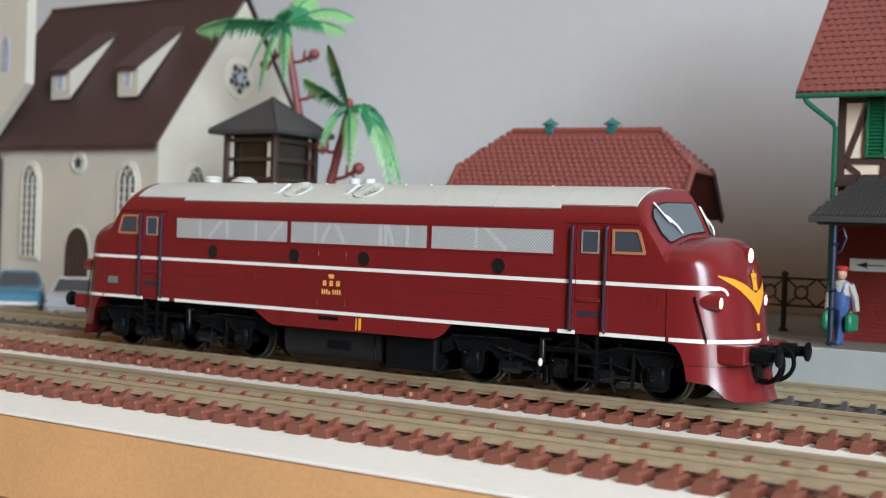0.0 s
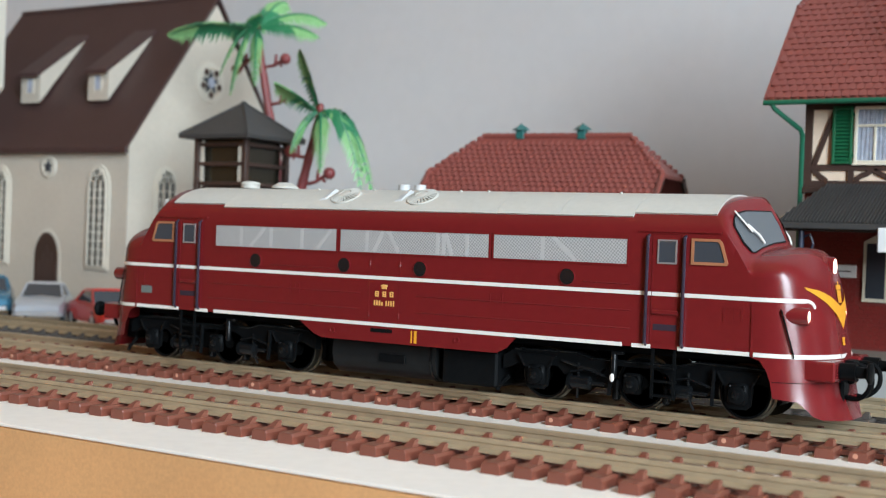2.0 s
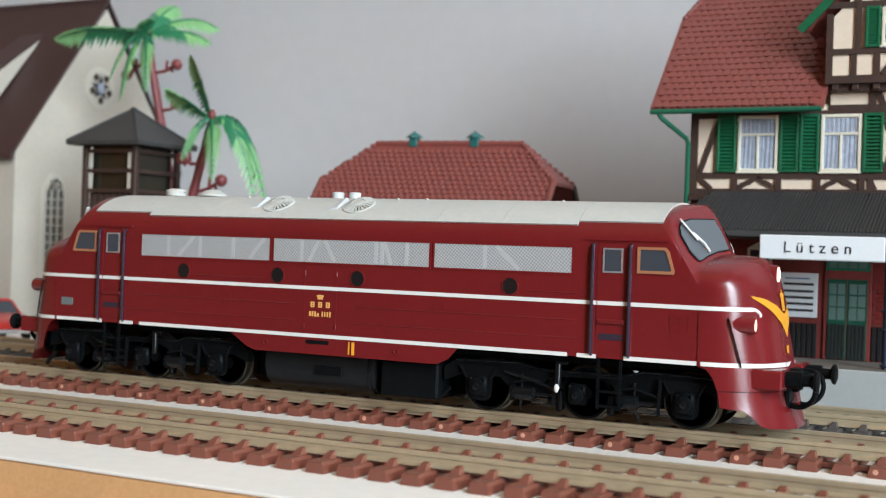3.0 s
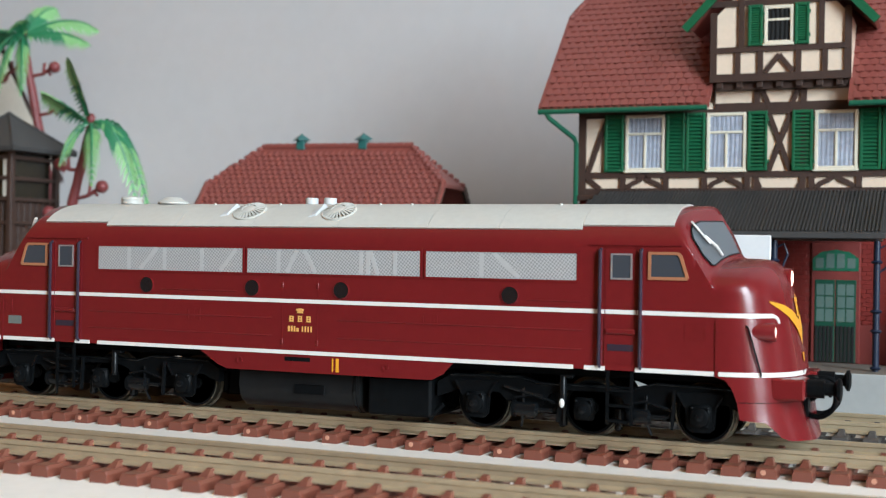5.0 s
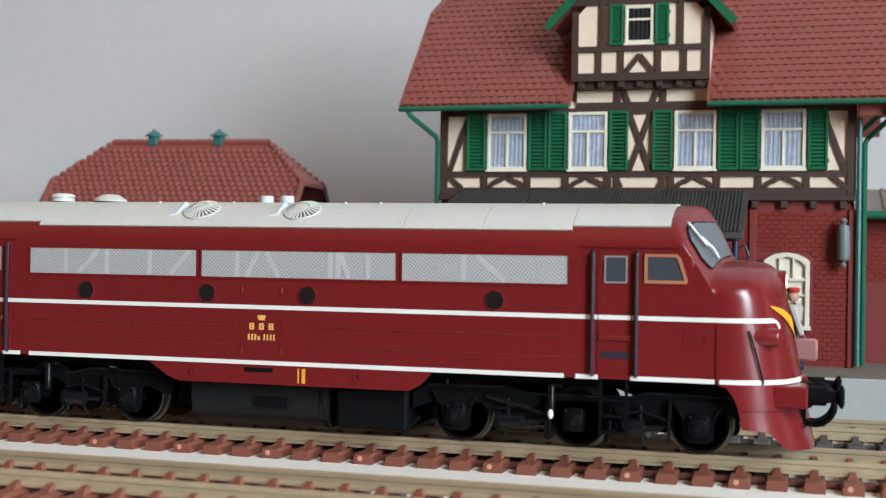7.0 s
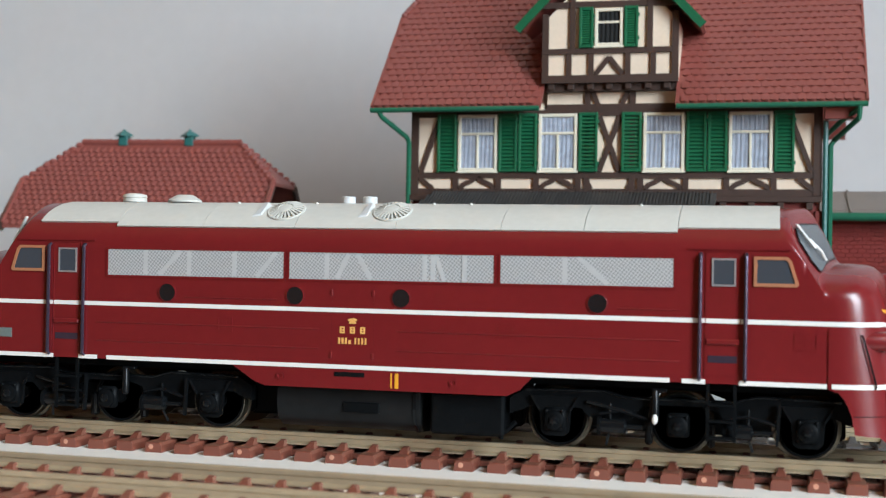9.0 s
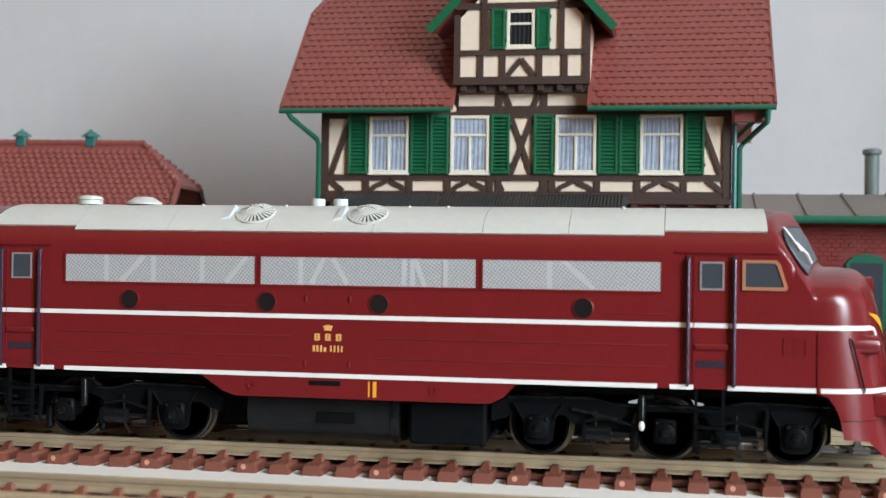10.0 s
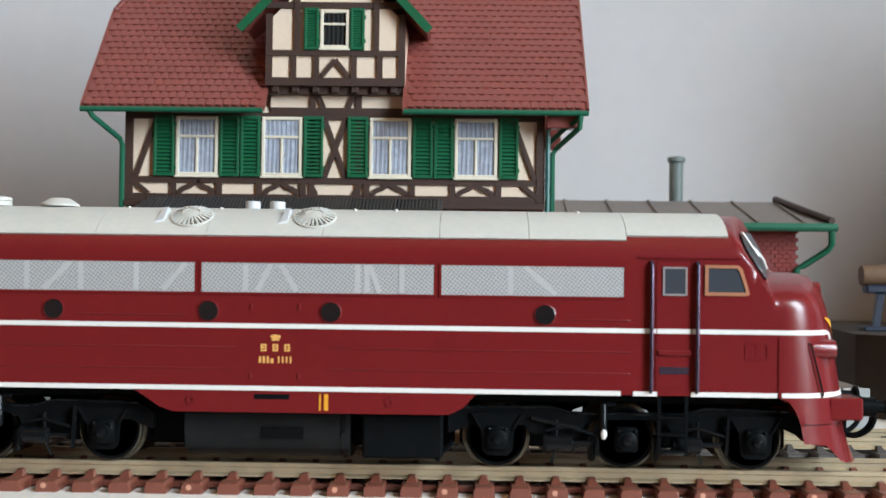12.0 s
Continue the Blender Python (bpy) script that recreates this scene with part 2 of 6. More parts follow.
class Geo:
    def __init__(self):
        self.v, self.f, self.mi, self.slot = [], [], [], 0

    def add(self, verts, faces):
        n = len(self.v)
        self.v += [tuple(p) for p in verts]
        self.f += [tuple(i + n for i in q) for q in faces]
        self.mi += [self.slot] * len(faces)
        return self

    def box(self, x0, x1, y0, y1, z0, z1, c=0.0):
        c = min(c, abs(x1 - x0) / 2.2, abs(y1 - y0) / 2.2, abs(z1 - z0) / 2.2)
        if c <= 0:
            return self.add([(x, y, z) for x in (x0, x1) for y in (y0, y1) for z in (z0, z1)],
                            [(0, 1, 3, 2), (4, 6, 7, 5), (0, 4, 5, 1), (2, 3, 7, 6), (0, 2, 6, 4), (1, 5, 7, 3)])
        bm = bmesh.new()
        bmesh.ops.create_cube(bm, size=1)
        for p in bm.verts:
            p.co = Vector((x0 + (p.co.x + .5) * (x1 - x0), y0 + (p.co.y + .5) * (y1 - y0), z0 + (p.co.z + .5) * (z1 - z0)))
        bmesh.ops.bevel(bm, geom=bm.edges[:], offset=c, segments=1, affect="EDGES", clamp_overlap=True)
        bm.verts.index_update()
        self.add([p.co for p in bm.verts], [[p.index for p in q.verts] for q in bm.faces])
        bm.free()
        return self

    def prism(self, pts, axis, a, b):
        """A polygon extruded along an axis: pts are the two other coordinates in xyz order."""
        def at(p, w):
            q = list(p)
            q.insert("xyz".index(axis), w)
            return q
        n = len(pts)
        return self.add([at(p, a) for p in pts] + [at(p, b) for p in pts],
                        [tuple(range(n))[::-1], tuple(range(n, 2 * n))] + [(i, (i + 1) % n, n + (i + 1) % n, n + i) for i in range(n)])

    def beam(self, p, q, w, d, up=(0, 0, 1)):
        """A bar from p to q, w wide across `up`, d thick along it."""
        p, q, up = Vector(p), Vector(q), Vector(up)
        t = (q - p).normalized()
        s = t.cross(up).normalized() * w / 2
        u = s.cross(t).normalized() * d / 2
        c = [p - s - u, p + s - u, p + s + u, p - s + u, q - s - u, q + s - u, q + s + u, q - s + u]
        return self.add(c, [(3, 2, 1, 0), (4, 5, 6, 7), (0, 1, 5, 4), (1, 2, 6, 5), (2, 3, 7, 6), (3, 0, 4, 7)])

    def tube(self, path, radii, n=10, caps=True):
        path = [Vector(p) for p in path]
        if not isinstance(radii, (list, tuple)):
            radii = [radii] * len(path)
        rings, ref = [], None
        for i, p in enumerate(path):
            t = (path[min(i + 1, len(path) - 1)] - path[max(i - 1, 0)]).normalized()
            if ref is None:
                ref = Vector((0, 0, 1)) if abs(t.z) < 0.9 else Vector((1, 0, 0))
            s = t.cross(ref).normalized()
            ref = s.cross(t).normalized()
            rings.append([p + (s * math.cos(2 * math.pi * k / n) + ref * math.sin(2 * math.pi * k / n)) * radii[i] for k in range(n)])
        f = [(i * n + k, i * n + (k + 1) % n, (i + 1) * n + (k + 1) % n, (i + 1) * n + k) for i in range(len(path) - 1) for k in range(n)]
        if caps:
            f += [tuple(range(n))[::-1], tuple((len(path) - 1) * n + k for k in range(n))]
        return self.add([p for r in rings for p in r], f)

    def lathe(self, prof, centre, axis="z", n=20):
        """Rings of (radius, height along axis)."""
        cx, cy, cz = centre
        vs = []
        for r, h in prof:
            for k in range(n):
                a, b = r * math.cos(2 * math.pi * k / n), r * math.sin(2 * math.pi * k / n)
                vs.append({"z": (cx + a, cy + b, cz + h), "y": (cx + a, cy + h, cz + b), "x": (cx + h, cy + a, cz + b)}[axis])
        f = [(i * n + k, i * n + (k + 1) % n, (i + 1) * n + (k + 1) % n, (i + 1) * n + k) for i in range(len(prof) - 1) for k in range(n)]
        f += [tuple(range(n))[::-1], tuple((len(prof) - 1) * n + k for k in range(n))]
        return self.add(vs, f)

    def grid(self, fn, us, vs, thick=0.0):
        """A sheet fn(u, v), given some thickness along -y side by a second sheet when thick is a function."""
        nu, nv = len(us), len(vs)
        return self.add([fn(u, v) for u in us for v in vs],
                        [(i * nv + j, (i + 1) * nv + j, (i + 1) * nv + j + 1, i * nv + j + 1) for i in range(nu - 1) for j in range(nv - 1)])

    def ball(self, c, r, n=10, m=7, sq=(1, 1, 1)):
        prof = [(max(1e-3, r * math.sin(math.pi * i / m)), -r * math.cos(math.pi * i / m)) for i in range(m + 1)]
        k = len(self.v)
        self.lathe(prof, (0, 0, 0), "z", n)
        for i in range(k, len(self.v)):
            p = self.v[i]
            self.v[i] = (c[0] + p[0] * sq[0], c[1] + p[1] * sq[1], c[2] + p[2] * sq[2])
        return self

    def mesh(self, name, mats, smooth=False, fix=True):
        me = bpy.data.meshes.new(name)
        me.from_pydata([(x * K, y * K, z * K) for x, y, z in self.v], [], self.f)
        for m in (mats if isinstance(mats, (list, tuple)) else [mats]):
            me.materials.append(m)
        me.polygons.foreach_set("material_index", self.mi)
        if fix:
            bm = bmesh.new()
            bm.from_mesh(me)
            bmesh.ops.recalc_face_normals(bm, faces=bm.faces[:])
            bm.to_mesh(me)
            bm.free()
        if smooth:
            me.polygons.foreach_set("use_smooth", [True] * len(me.polygons))
            me.set_sharp_from_angle(angle=radians(38))
        me.update()
        return me


def thing(name, label, category, at=(0, 0, 0), rz=0, group="", kind=""):
    ob = new(name)
    ob.empty_display_size = 0.01
    ob.matrix_basis = pose(at[0] * K, at[1] * K, at[2] * K, 0, 0, rz)
    return tagged(ob, label, category, group, kind)


def part(name, geo, mats, parent=None, label="", smooth=False, fix=True):
    ob = new(name, geo.mesh(name, mats, smooth, fix))
    if parent is not None:
        ob.parent = parent
    if label:
        ob["label"] = label
    return ob


def structure(name, geo, mats, label, category, smooth=False):
    return tagged(part(name, geo, mats, smooth=smooth), label, category, "", "structure")


def lerp(x, table):
    for (a, p), (b, q) in zip(table, table[1:]):
        if x <= b:
            t = max(0.0, (x - a) / (b - a))
            return p + (q - p) * t
    return table[-1][1]


# ---- room ----
XR, XL, YB, YF, ZF, ZC = 900, -1700, 240, -2400, -760, 1640
structure("wall_back", Geo().box(XL, XR, YB, YB + 100, ZF, ZC), WALL, "plain off-white painted wall behind the model layout", "wall")
structure("wall_left", Geo().box(XL - 100, XL, YF - 100, YB + 100, ZF, ZC), OCHRE_WALL, "unseen room wall coloured ochre to warm the bounced light", "wall")
g = Geo()
for b in ((YF - 100, -1130, ZF, ZC), (-430, YB + 100, ZF, ZC), (-1130, -430, ZF, -20), (-1130, -430, 1180, ZC)):
    g.box(XR, XR + 330, *b)
structure("wall_right", g, CREAM_WALL, "unseen wall with a window opening, coloured cream to warm the bounced light", "wall")
# added out of view: blocks window light from the lower right of the back wall
structure("shade_block", Geo().box(376, XR, 70, YB, ZF, 166), WALL, "unseen box added to shade the lower right of the back wall", "wall")
structure("wall_front", Geo().box(XL, XR, YF - 100, YF, ZF, ZC), OCHRE_WALL, "unseen room wall coloured ochre to warm the bounced light", "wall")
structure("floor", Geo().box(XL - 100, XR + 330, YF - 100, YB + 100, ZF - 50, ZF), FLOORING, "unseen room floor coloured brown to warm the bounced light", "floor")
# orange rather than white, so that its bounce tints the shade warm
structure("ceiling", Geo().box(XL - 100, XR + 330, YF - 100, YB + 100, ZC, ZC + 50), CEIL, "unseen ceiling coloured orange to warm the bounced light", "ceiling")

# ---- baseboard ----
board = thing("layout_baseboard", "white-topped fibreboard shelf carrying the model railway", "baseboard")
part("fibreboard", Geo().box(-860, 860, -95, YB - 0.5, -18, -0.6, 0.4), MDF, board, "raw brown fibreboard with a bare front edge")
part("white_top", Geo().box(-860, 860, -95.3, YB - 0.5, -0.6, 0, 0.1), BOARD, board, "white painted top sheet")
for x in (-600, 600):
    part("bracket", Geo().prism([(YB, -18), (60, -18), (60, -24), (YB - 8, -160), (YB, -160)], "x", x - 10, x + 10), SILVER, board)


# ---- tracks ----
def track(label, cy, mat, first, last, dots, gap, phase):
    t = thing("track", label, "track", (0, cy, 0))
    for s in (-1, 1):
        y = 8.25 * s
        prof = [(y - 1.1, 2.4), (y + 1.1, 2.4), (y + 1.1, 2.7), (y + .25, 3.1), (y + .25, 4.0), (y + .5, 4.2), (y + .5, 4.85), (y + .35, 5.0),
                (y - .35, 5.0), (y - .5, 4.85), (y - .5, 4.2), (y - .25, 4.0), (y - .25, 3.1), (y - 1.1, 2.7)]
        part("rail", Geo().prism(prof, "x", first, last), RAIL, t, "tarnished nickel rail")
        part("tie_strip", Geo().box(first, last, y - 1.2, y + 1.2, 0.3, 1.3), mat, t)
    g = Geo()
    w = 1.95
    prof = [(-w, 0), (w, 0), (w * .97, 1.5), (w * .80, 2.1), (-w * .80, 2.1), (-w * .97, 1.5)]
    ends = [(-15, .90), (-14.8, .97), (-14.3, 1.0), (14.3, 1.0), (14.8, .97), (15, .90)]
    g.add([(x * (.55 + .45 * k), y, z * k) for y, k in ends for x, z in prof],
          [(6 * i + j, 6 * i + (j + 1) % 6, 6 * i + 6 + (j + 1) % 6, 6 * i + 6 + j) for i in range(5) for j in range(6)] + [(5, 4, 3, 2, 1, 0), (30, 31, 32, 33, 34, 35)])
    for y in (-8.25, 8.25):
        for d in (-1, 1):
            out = 3.4 if d * y > 0 else 2.6
            g.add([(-1.15, y + d * .7, 2.05), (1.15, y + d * .7, 2.05), (1.0, y + d * out, 2.05), (-1.0, y + d * out, 2.05),
                   (-.6, y + d * .7, 3.35), (.6, y + d * .7, 3.35), (.5, y + d * 1.7, 3.1), (-.5, y + d * 1.7, 3.1)],
                  [(0, 1, 5, 4), (1, 2, 6, 5), (2, 3, 7, 6), (3, 0, 4, 7), (4, 5, 6, 7)])
    me = g.mesh("sleeper", mat)
    dot = Geo().lathe([(.62, 0), (.5, -.14)], (-.5, -14.9, 1.2), "y", 10).mesh("moulding_mark", MARK)
    i = math.ceil((first + 3 - phase) / gap)
    x = phase + gap * i
    while x < last - 3:
        ob = new("sleeper", me)
        ob.parent = t
        ob.location = (x * K, 0, 0)
        if dots and i % 27 in (0, 4, 7, 10, 13, 17, 21, 24):
            d = new("moulding_mark", dot)
            d.parent = ob
        x += gap
        i += 1
    return t


LOCO_Y, NEAR_Y, FAR_Y = 0, -60, 49
track("empty model track with red-brown sleepers on the white board", NEAR_Y, SLEEPER, -560, 560, False, 6.45, -98.7)
track("model track with red-brown sleepers under the red locomotive", LOCO_Y, SLEEPER, -620, 620, True, 6.589, -27.3)
track("model track with dark sleepers beside the platform edge", FAR_Y, SLEEPER_DARK, -620, 620, False, 6.589, -25.0)


# ---- locomotive ----
XC = 4.0  # middle of the body, along the track


def soft_min(a, b, k):
    h = max(k - abs(a - b), 0.0) / k
    return min(a, b) - h * h * k / 4


def loco_top(u):
    return lerp(u, [(0, 41.7), (88, 41.4), (92, 41.4), (95, 41.2), (96.8, 40.8), (98.0, 40.0), (99.0, 38.9), (99.7, 37.2)])


def loco_width(u):
    return 17.5 if u <= 85 else 17.5 * max(0.02, 1 - ((u - 85) / 14.9) ** 2.5) ** (1 / 2.1)


def screen_u(y, z):
    """Where the swept-back, raked plane of a windscreen lies."""
    return 83.3 + (49.5 - z) / 1.62 - 0.42 * abs(y)


def loco_surface(u, y):
    """Height of the upper skin: cab roof, cut by the two windscreen planes, over the rounded bonnet."""
    y = abs(y)
    cab = 42.7 + 9.2 * max(0.0, 1 - min(1.0, y / 17.5) ** 2.05) ** (1 / 2.05)
    if u < 74:
        return cab
    screen = 49.5 - (u + 0.42 * y - 83.3) * 1.62
    w = loco_width(u)
    sh = lerp(u, [(80, 34.8), (92, 34.4), (96.5, 33.4), (99.7, 31.0)])
    bonnet = sh + (loco_top(u) - sh) * max(0.0, 1 - min(1.0, y / w) ** 2.1) ** (1 / 2.1)
    return -soft_min(-bonnet, -soft_min(cab, screen, 1.8), 1.3)


def loco_low(u, x):
    if u > 85:
        return lerp(u, [(85, 19.0), (87, 18.4), (88.3, 16.6), (89.1, 14), (89.5, 11.0), (93.9, 10.5), (94.6, 9.2), (95.8, 7.2), (102, 6.5)])
    if u > 30:
        return 19.2
    return lerp(abs(x - 6), [(0, 15.2), (25, 15.2), (28.5, 17), (30.5, 19.2)])


def lean(u, z):
    """The nose leans back with height; below the buffer beam it is set in and flares out again."""
    k = max(0.0, min(1.0, (u - 85) / 16.0))
    low = max(0.0, 14.3 - z)
    return ((20 - min(z, 40.0)) * 0.19 - (0.6 if low > 0 else 0.0) + 0.022 * low * low) * k


def half_width(u, z):
    w = loco_width(u)
    if z <= loco_surface(u, w):
        return w
    if z >= loco_surface(u, 0):
        return 0.0
    a, b = 0.0, w
    for _ in range(22):
        m = (a + b) / 2
        a, b = (m, b) if loco_surface(u, m) > z else (a, m)
    return a


def hull(x, z, side=-1, off=0.0):
    """A point of the body's skin at x along the body and height z, lifted off by some tenths."""
    u = abs(x - XC)
    s = 1 if x > XC else -1
    y = half_width(u, z)
    n = Vector((0, 0, 0))
    if off:
        e = 0.3
        dydx = (half_width(u + e, z) - half_width(max(0, u - e), z)) / (2 * e)
        dydz = (half_width(u, z + e) - half_width(u, z - e)) / (2 * e)
        n = Vector((-dydx * s, 1, -dydz)).normalized() * off
    return (x + s * lean(u, z) + n.x, side * (y + n.y), z + n.z)


def hull_top(x, y, off=0.0):
    """A point of the upper skin above y."""
    u = abs(x - XC)
    s = 1 if x > XC else -1
    z = loco_surface(u, y)
    d = Vector((0, 0, 0))
    if off:
        e = 0.2
        du = (loco_surface(u + e, y) - loco_surface(u - e, y)) / (2 * e)
        dy = (loco_surface(u, y + e) - loco_surface(u, y - e)) / (2 * e)
        d = Vector((-du * s, -dy, 1)).normalized() * off
    return (x + s * lean(u, z) + d.x, y + d.y, z + d.z)


def nose_x(y, z, off=0.3):
    lo, hi = 80.0, 99.7
    for _ in range(30):
        mid = (lo + hi) / 2
        if half_width(mid, z) > abs(y) and loco_surface(mid, 0) > z:
            lo = mid
        else:
            hi = mid
    return (XC + lo + lean(lo, z) + off, y, z)


def steps(a, b, n):
    return [a + (b - a) * i / n for i in range(n + 1)]


def hull_patch(g, x0, x1, z0, z1, off=0.2, nx=None, nz=2, side=-1):
    """A thin plate lying on the body's side, with its rim turned down to the skin."""
    nx = nx or max(2, int(abs(x1 - x0) / 3))
    xs, zs = steps(x0, x1, nx), steps(z0, z1, nz)
    rim = [(x0, a) for a in zs] + [(a, z1) for a in xs[1:]] + [(x1, a) for a in zs[::-1][1:]] + [(a, z0) for a in xs[::-1][1:-1]]
    g.grid(lambda x, z: hull(x, z, side, off), xs, zs)
    n = len(rim)
    g.add([hull(a, b, side, off) for a, b in rim] + [hull(a, b, side, -0.1) for a, b in rim],
          [(i, (i + 1) % n, n + (i + 1) % n, n + i) for i in range(n)])
    return g


def side_frame(g, x0, x1, z0, z1, w, off):
    hull_patch(g, x0, x1, z0, z0 + w, off)
    hull_patch(g, x0, x1, z1 - w, z1, off)
    hull_patch(g, x0, x0 + w, z0 + w, z1 - w, off, 2)
    return hull_patch(g, x1 - w, x1, z0 + w, z1 - w, off, 2)


def writing(name, text, size, parent, mat, at, label, rx=90, rz=0, align="CENTER", space=1.0):
    cu = bpy.data.curves.new(name, "FONT")
    cu.body, cu.size, cu.align_x, cu.align_y, cu.extrude = text, size * K, align, "CENTER", 0.00003
    cu.space_character = space
    tmp = bpy.data.objects.new("tmp", cu)
    me = bpy.data.meshes.new_from_object(tmp)
    bpy.data.objects.remove(tmp)
    me.materials.append(mat)
    ob = new(name, me)
    ob.parent = parent
    ob.matrix_basis = pose(at[0] * K, at[1] * K, at[2] * K, rx, 0, rz)
    if label:
        ob["label"] = label
    return ob


def rounded(path, times=2):
    """Cut the corners of a path, so that a hose bends smoothly."""
    for _ in range(times):
        q = [Vector(path[0])]
        for a, b in zip(path, path[1:]):
            a, b = Vector(a), Vector(b)
            q += [a.lerp(b, .25), a.lerp(b, .75)]
        path = q + [Vector(path[-1])]
    return path


def tip_onto(g, c, tilt):
    """Tip a flat shape towards the near side and set it down at c."""
    m = Matrix.Translation(c) @ Matrix.Rotation(tilt, 4, "X")
    g.v = [tuple(m @ Vector(p)) for p in g.v]
    return g


AXLES = [-77.9, -54.6, -31.6, 39.7, 62.9, 85.9]
WHEELS = []


def locomotive():
    lo = thing("model_locomotive", "dark red model diesel locomotive with white lines and cream roof", "locomotive", (LOCO_WAY[0][1], LOCO_Y, 0))
    us = steps(0, 74, 30) + steps(74.5, 91, 33) + [91.5, 92, 92.5, 93.5, 94.5, 95.5, 96.5, 97.5, 98, 98.4, 98.8, 99.05, 99.3, 99.5, 99.6, 99.7]
    xs = [XC - u for u in us[::-1]] + [XC + u for u in us[1:]]
    g = Geo()
    ring = []
    for x in xs:
        u = abs(x - XC)
        w = loco_width(u)
        lw, sh = loco_low(u, x), loco_surface(u, w)
        beam = max(lw + .3, 14.3)
        zs = [lw, lw + (beam - lw) * .33, lw + (beam - lw) * .66, beam - .02, beam] + [beam + (sh - beam) * k / 8 for k in range(1, 9)]
        half = [hull(x, z) for z in zs]
        half += [hull_top(x, -w * math.cos(a)) for a in steps(0, math.pi / 2, 22)[1:]]
        ring.append(half + [(a, -b, c) for a, b, c in half[::-1][1:]])
    n = len(ring[0])
    g.add([p for r in ring for p in r], [(i * n + k, (i + 1) * n + k, (i + 1) * n + k + 1, i * n + k + 1) for i in range(len(ring) - 1) for k in range(n - 1)])
    m = len(ring) - 1
    for base in (0, m * n):
        g.add([], [])
        g.f.append(tuple(base + k for k in range(n)))
        g.mi.append(0)
    body = part("body", g, RED, lo, "glossy dark red body shell with rounded noses at both ends", True)
    # inner floor that closes the shell below
    part("underframe", Geo().box(-84, 92, -12.5, 12.5, 17.2, 18.9, .4), BLACK, lo)

    # cream roof plates, with joints between them
    cuts = [-70.5, -52.3, -33, -13, 8, 29, 45, 62.4, 80.6]
    for a, b in zip(cuts, cuts[1:]):
        g = Geo()
        za = 46.5 if -53 < a < 62 else 47.3
        yy = half_width(abs((a + b) / 2 - XC), za)
        ys = [-yy * math.cos(t) for t in steps(0, math.pi, 26)]
        xx = steps(a + .05, b - .05, 6)
        g.grid(lambda x, y: hull_top(x, y, .4), xx, ys)
        rim = [(xx[0], y) for y in ys] + [(x, ys[-1]) for x in xx[1:]] + [(xx[-1], y) for y in ys[::-1][1:]] + [(x, ys[0]) for x in xx[::-1][1:-1]]
        k = len(rim)
        g.add([hull_top(*p, .4) for p in rim] + [hull_top(*p, -.1) for p in rim], [(i, (i + 1) % k, k + (i + 1) % k, k + i) for i in range(k)])
        part("roof_plate", g, ROOF_CREAM, lo, "cream roof plate", True)
    # roof fittings
    for x in (-16.6, 6.0):
        c, tilt = Vector(hull_top(x, -11.4, .45)), radians(30)
        lay_on = lambda g: tip_onto(g, c, tilt)
        fan = part("roof_fan", lay_on(Geo().lathe([(4.0, -1.6), (3.95, .2), (3.8, .3), (3.6, .28), (3.5, .05), (3.4, -.6)], (0, 0, 0), "z", 40)), ROOF_CREAM, lo, "pale round fan grating in the roof", True)
        part("fan_well", lay_on(Geo().lathe([(3.55, -.9), (3.5, -.3), (.5, -.25)], (0, 0, 0), "z", 30)), BLACK2, fan)
        for k in range(24):
            a = k * math.pi / 12
            part("fan_slat", lay_on(Geo().beam((1.5 * math.cos(a), 1.5 * math.sin(a), .75), (3.7 * math.cos(a), 3.7 * math.sin(a), .15), .34, .4)), ROOF_CREAM, fan)
        part("fan_hub", lay_on(Geo().lathe([(1.7, -.4), (1.7, .65), (1.4, .8), (.3, .85)], (0, 0, 0), "z", 24)), ROOF_CREAM, fan, "", True)
        part("fan_cowl", lay_on(Geo().add([(-7.2, -3.4, -.6), (-4.6, -2.6, -.6), (-4.6, 3.6, -.6), (-6.2, 4.0, -.6), (-6.4, -2.4, .2), (-4.8, -1.8, .45), (-4.9, 3.0, .45), (-5.8, 3.3, .2)],
                                          [(3, 2, 1, 0), (4, 5, 6, 7), (0, 1, 5, 4), (1, 2, 6, 5), (2, 3, 7, 6), (3, 0, 4, 7)])), STRUT, lo, "pale grey wedge beside the fan")
    for x, r in ((-56.5, 2.6), (-44.5, 3.2)):
        part("roof_vent", Geo().lathe([(r, 0), (r, .7), (r * .96, .75), (r * .96, .95), (r * 1.05, 1.0), (r * .95, 1.6), (r * .4, 1.9)] if r < 3 else [(r * 1.15, 0), (r * 1.15, .4), (r * .6, 1.5), (r * .5, 1.6)], (x, -1, 52.3), "z", 22), ROOF_CREAM, lo, "", True)
    for x in (-11.6, -6.8):
        part("exhaust", Geo().lathe([(1.5, -.3), (1.5, 1.3), (1.25, 1.4), (1.2, .9)], (x + 4, 1, 52.4), "z", 16), STRUT, lo, "", True)
    for x in (-30, -12.5, 12.8, 54.5, 20.5):
        part("lifting_eye", Geo().ball((x, -5, 51.9), .45), ROOF_CREAM, lo, "", True)

